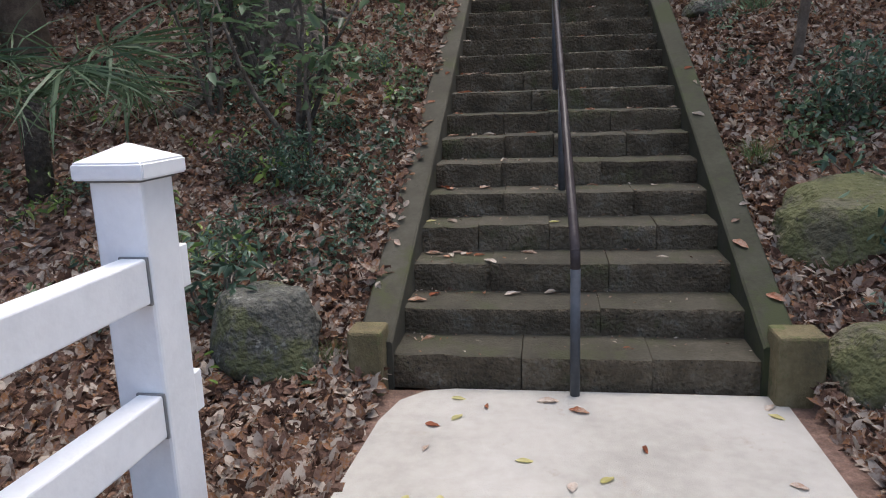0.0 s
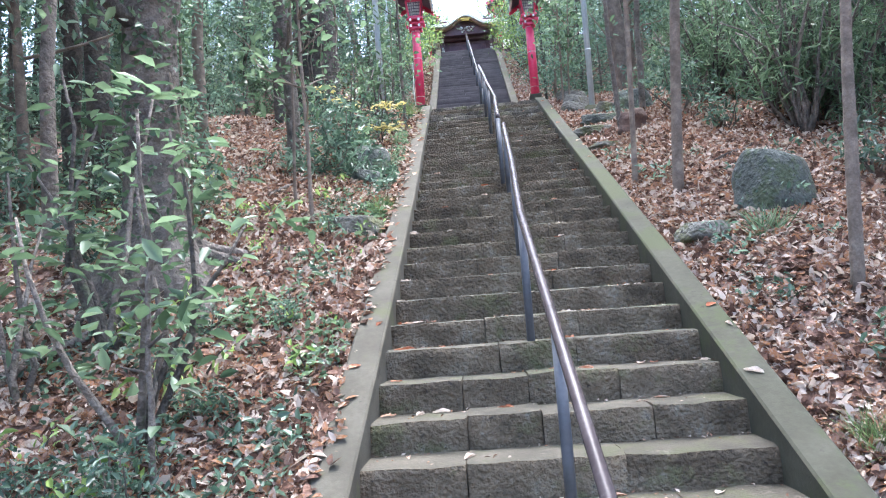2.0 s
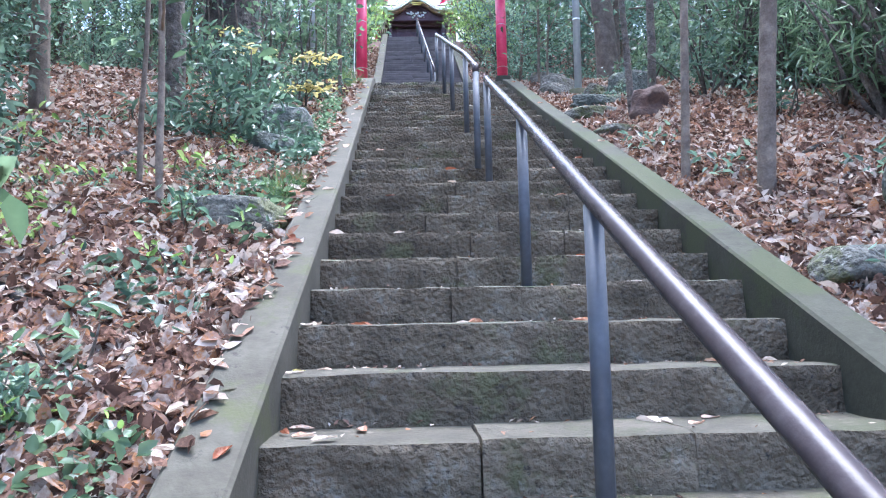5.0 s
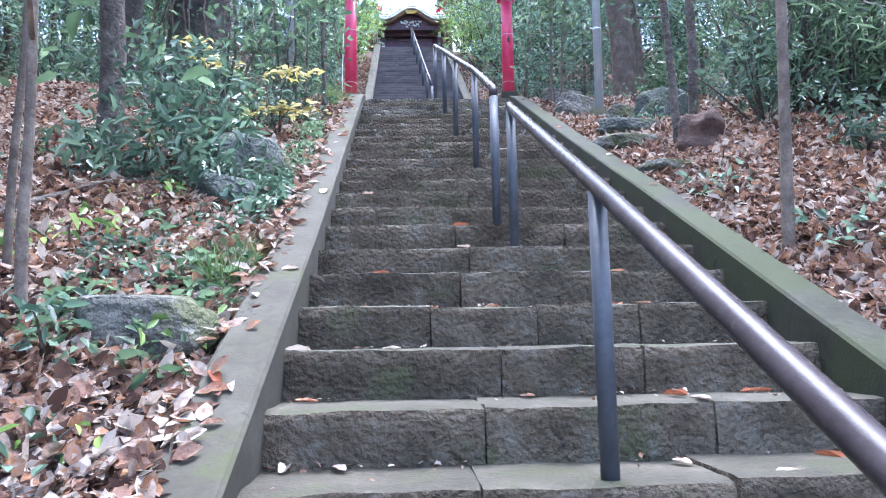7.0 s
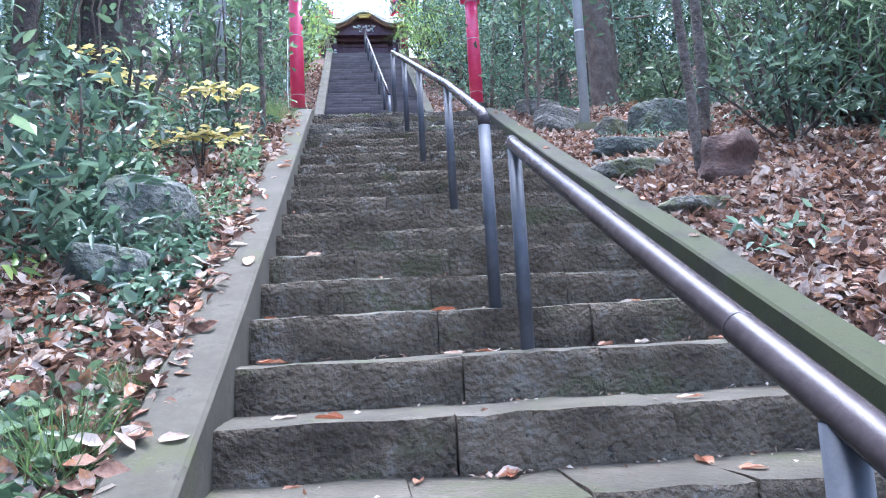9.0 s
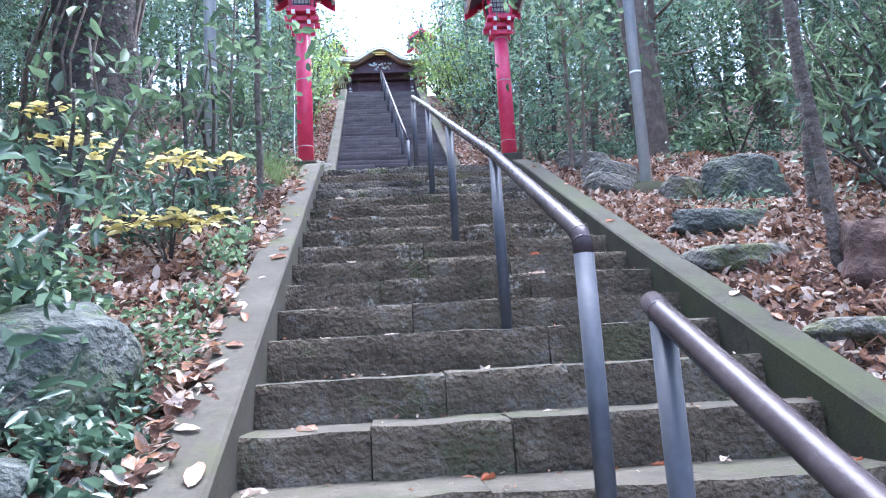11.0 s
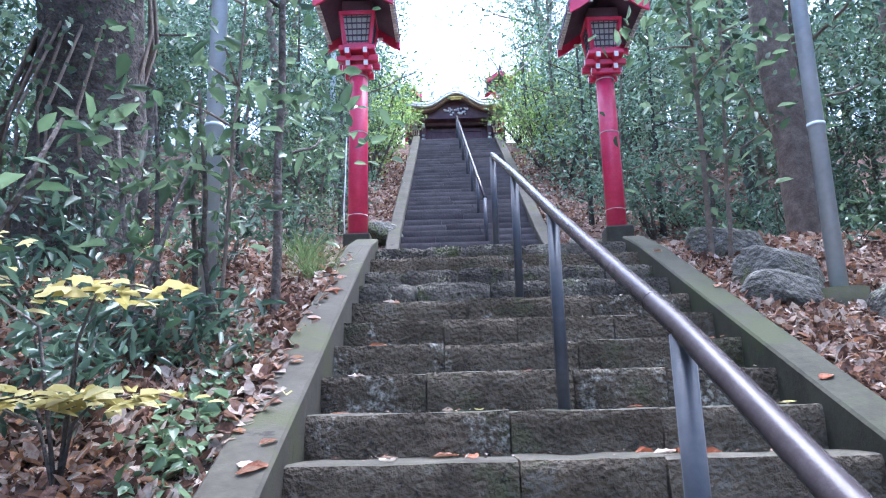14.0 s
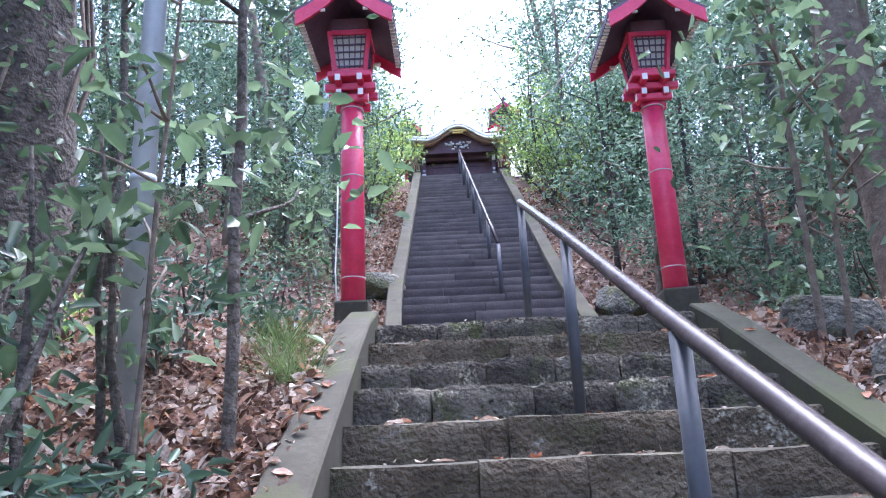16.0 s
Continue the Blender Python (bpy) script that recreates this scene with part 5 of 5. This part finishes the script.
for i, (x, y, rx, ry, n, h) in enumerate((
        (-0.22, 4.15, 0.16, 0.45, 260, 0.14), (-0.18, 5.9, 0.15, 0.4, 200, 0.14), (-0.30, 5.0, 0.25, 0.4, 200, 0.12), (-0.85, 4.3, 0.35, 0.3, 130, 0.12), (-0.50, 3.7, 0.3, 0.2, 150, 0.12),
        (-0.18, 8.75, 0.16, 0.45, 300, 0.10), (-0.55, 8.7, 0.22, 0.3, 170, 0.10), (-0.55, 8.15, 0.18, 0.25, 130, 0.08),
        (-0.22, 10.1, 0.18, 0.55, 520, 0.16), (-0.2, 11.0, 0.18, 0.5, 420, 0.16), (-0.55, 10.2, 0.3, 0.3, 380, 0.22), (-0.22, 12.3, 0.12, 0.5, 240, 0.14),
        (-0.45, 9.45, 0.25, 0.2, 90, 0.07), (-0.62, 6.3, 0.25, 0.3, 160, 0.14), (-1.6, 5.6, 0.4, 0.4, 140, 0.16), (-0.35, 13.1, 0.2, 0.3, 140, 0.1),
        (2.75, 6.2, 0.15, 0.3, 90, 0.1), (3.1, 4.9, 0.3, 0.3, 220, 0.2), (3.3, 13.0, 0.4, 0.4, 160, 0.15), (-0.6, 10.75, 0.25, 0.25, 420, 0.55), (-0.42, 7.2, 0.25, 0.4, 120, 0.08))):
    creeper(x, y, rx, ry, n, 300 + i, h, 0.044 + 0.010 * (i % 3), (M_LEAF_D, M_LEAF_A)[i % 2])

for i, (x, y, s) in enumerate(((-0.75, 4.5, 0.5), (-1.1, 3.75, 0.6), (-1.45, 3.3, 0.7), (3.2, 5.0, 0.65), (3.65, 5.3, 0.7),
                                (4.5, 8.0, 1.0), (-3.2, 10.1, 1.0), (-1.15, 10.2, 0.9), (-4.3, 9.4, 1.1), (-3.1, 8.7, 0.9), (-0.62, 10.15, 0.7), (-0.75, 11.0, 0.8), (-2.1, 8.2, 1.0), (-2.4, 7.3, 0.9), (4.1, 10.5, 1.0), (3.9, 11.7, 0.9))):
    place(copy_thing((b3, b2, b1)[i % 3], pose(0, 0, 0)), x, y, s, i * 77)


# ---- fallen leaves ----
def litter():
    nr = np.random.default_rng(9)
    n = 180000
    u = nr.random(n)
    y = np.where(nr.random(n) < 0.75, nr.uniform(-0.5, 14, n), nr.uniform(14, 27, n))
    sw = np.array([drift(v) for v in y])
    edge = np.array([xl(v) for v in y]) - 0.17
    x = np.where(nr.random(n) < 0.52, edge - 5.0 * u ** 1.5, 2.42 + 5.0 * u ** 1.5) + sw
    z = np.array([gz(a, b) for a, b in zip(x, y)]) + nr.uniform(0.0, 0.022, n)
    x[(y < 2.9) & (x < 1)] += 0.12
    ob = leaves("leaf_litter", np.stack([x, y, z], 1), 0.080, M_LITTER, None, nr, 0.68, 0.60, True, -0.06, crease=(0.0, 0.34), lay=(0, -0.43, 0.9))
    return tagged(ob, "thick litter of brown and pinkish fallen leaves", "leaves", kind="stuff")


litter()


def small_litter():
    """Broken leaves and fragments between the whole ones, close to the stairs."""
    nr = np.random.default_rng(39)
    n = 60000
    u = nr.random(n)
    y = nr.uniform(1.5, 15, n)
    edge = np.array([xl(v) for v in y]) - 0.18
    x = np.where(nr.random(n) < 0.55, edge - 2.2 * u ** 1.3, 2.41 + 2.2 * u ** 1.3)
    z = np.array([gz(a, b) for a, b in zip(x, y)]) + nr.uniform(0.012, 0.035, n)
    ob = leaves("leaf_fragments", np.stack([x, y, z], 1), 0.045, M_LITTER, None, nr, 0.5, 0.5, False, -0.1, crease=(0.0, 0.5), lay=(0, -0.43, 0.9))
    return tagged(ob, "broken dry leaf fragments over the litter", "leaves", kind="stuff")


small_litter()


def step_crumbs():
    """Crumbs of leaf and bark gathered where each tread meets the next riser, and thinly over the treads."""
    nr = np.random.default_rng(49)
    n = 3600
    k = nr.integers(1, STEPS + 1, n)
    back = nr.random(n) < 0.6
    y = Y1 + (k - 1) * TREAD + np.where(back, TREAD - 0.012 - 0.05 * nr.random(n) ** 2, nr.uniform(0.02, 0.34, n))
    x = 0.24 + 1.94 * nr.random(n)
    gather = np.array([noise.noise((a * 2.5, b * 3.1, 0.0)) for a, b in zip(x, y)])
    keep = gather > nr.uniform(-0.4, 0.4, n)
    z = k * RISE + 0.003 + 0.004 * nr.random(n)
    ob = leaves("leaf_crumbs", np.stack([x, y, z], 1)[keep], 0.026, M_LITTER, None, nr, 0.75, 0.55, False, -0.1)
    return tagged(ob, "crumbs of dry leaf gathered along the steps", "leaves", kind="stuff")


step_crumbs()


def kerb_litter():
    """Leaves that have slid from the bank on to the outer half of the left kerb, in drifts."""
    nr = np.random.default_rng(29)
    y = nr.uniform(3.2, 15.0, 2600)
    drifts = np.array([noise.noise((v * 1.3, 0.0, 7.0)) + 0.6 * noise.noise((v * 5.0, 2.0, 1.0)) for v in y])
    y = y[drifts > nr.uniform(-0.35, 0.55, len(y))]
    n = len(y)
    x = np.array([xl(v) for v in y]) - 0.215 + 0.11 * nr.random(n) ** 2.0
    z = RISE + (y - Y1) * RISE / TREAD + 0.094 + nr.uniform(0.0, 0.016, n)
    ob = leaves("leaf_litter", np.stack([x, y, z], 1), 0.075, M_LITTER, None, nr, 0.72, 0.6, True, -0.05, crease=(0.0, 0.34), lay=(0, -0.43, 0.9))
    return tagged(ob, "fallen leaves drifted on to the concrete kerb", "leaves", kind="stuff")


kerb_litter()


def curled_leaf(seed, length, wide, curl, twist):
    """A dry leaf: pointed oval, sides and tip curled up, crumpled."""
    rng = random.Random(seed)
    bm = bmesh.new()
    rows = []
    for i in range(7):
        t = i / 6
        w = wide * length * math.sin(math.pi * min(1.0, 0.06 + t * 0.94)) ** 0.7 * 0.5
        row = []
        for j in range(-2, 3):
            u = j / 2
            z = curl * length * (0.5 * u * u * math.sin(math.pi * t) + 0.45 * (t - 0.45) ** 2) + rng.uniform(0, 0.06) * length
            row.append(bm.verts.new(((u * w) * (1 - 0.5 * curl * abs(u)), (t - 0.5) * length + twist * u * w, z)))
        rows.append(row)
    for a, b in zip(rows, rows[1:]):
        for j in range(4):
            bm.faces.new((a[j], a[j + 1], b[j + 1], b[j]))
    low = min(v.co.z for v in bm.verts)
    for v in bm.verts:
        v.co.z -= low
    return bm


def step_leaves():
    rp = random.Random(20)
    kinds = ((0.075, 0.55, 0.22, 0.3, M_FALLEN), (0.09, 0.45, 0.45, -0.5, M_FALLEN), (0.065, 0.62, 0.3, 0.5, M_FALLEN), (0.10, 0.55, 0.25, 0.2, M_FALLEN), (0.055, 0.5, 0.5, 0.6, M_FALLEN), (0.07, 0.5, 0.15, 0.2, M_YLEAF))
    protos = []
    for i, (length, wide, curl, twist, material) in enumerate(kinds):
        ob = obj("fallen_leaf", curled_leaf(i, 1.15 * length, wide, curl, twist), material, smooth=True)
        tagged(ob, "curled dry brown fallen leaf" if i < 5 else "small yellow fallen leaf", "leaf", "leaves fallen on the steps")
        protos.append(ob)
    used = set()
    for i in range(300):
        on_kerb, k = 240 <= i < 270, rp.randint(1, STEPS)
        if i >= 270:
            x, y, z = rp.uniform(0.5, 2.2), rp.uniform(0.9, 2.9), 0.005
        elif on_kerb:
            y = Y1 + rp.uniform(0.1, 12.4)
            left = rp.random() < 0.5
            x = xl(y) - rp.uniform(0.03, 0.14) if left else XR + rp.uniform(0.03, 0.16)
            z = RISE + (y - Y1) * RISE / TREAD + (0.103 if left else right_height(y) + 0.003)
        else:
            y0 = Y1 + (k - 1) * TREAD
            x = rp.uniform(0.24, 2.16) if rp.random() < 0.75 else rp.uniform(0.22, 0.5)
            y = y0 + (rp.uniform(0.27, 0.335) if rp.random() < 0.5 else rp.uniform(0.05, 0.32))
            z = k * RISE + 0.001
        p = protos[5] if rp.random() < (0.35 if i >= 270 else 0.03) else protos[rp.randint(0, 4)]
        m = pose(x, y, z, 25.5 if on_kerb else rp.uniform(-3, 3), 0 if on_kerb else rp.uniform(-3, 3), 0) @ pose(0, 0, 0, 0, 0, rp.uniform(0, 360))
        if id(p) in used:
            copy_thing(p, m)
        else:
            used.add(id(p))
            p.matrix_basis = m


step_leaves()
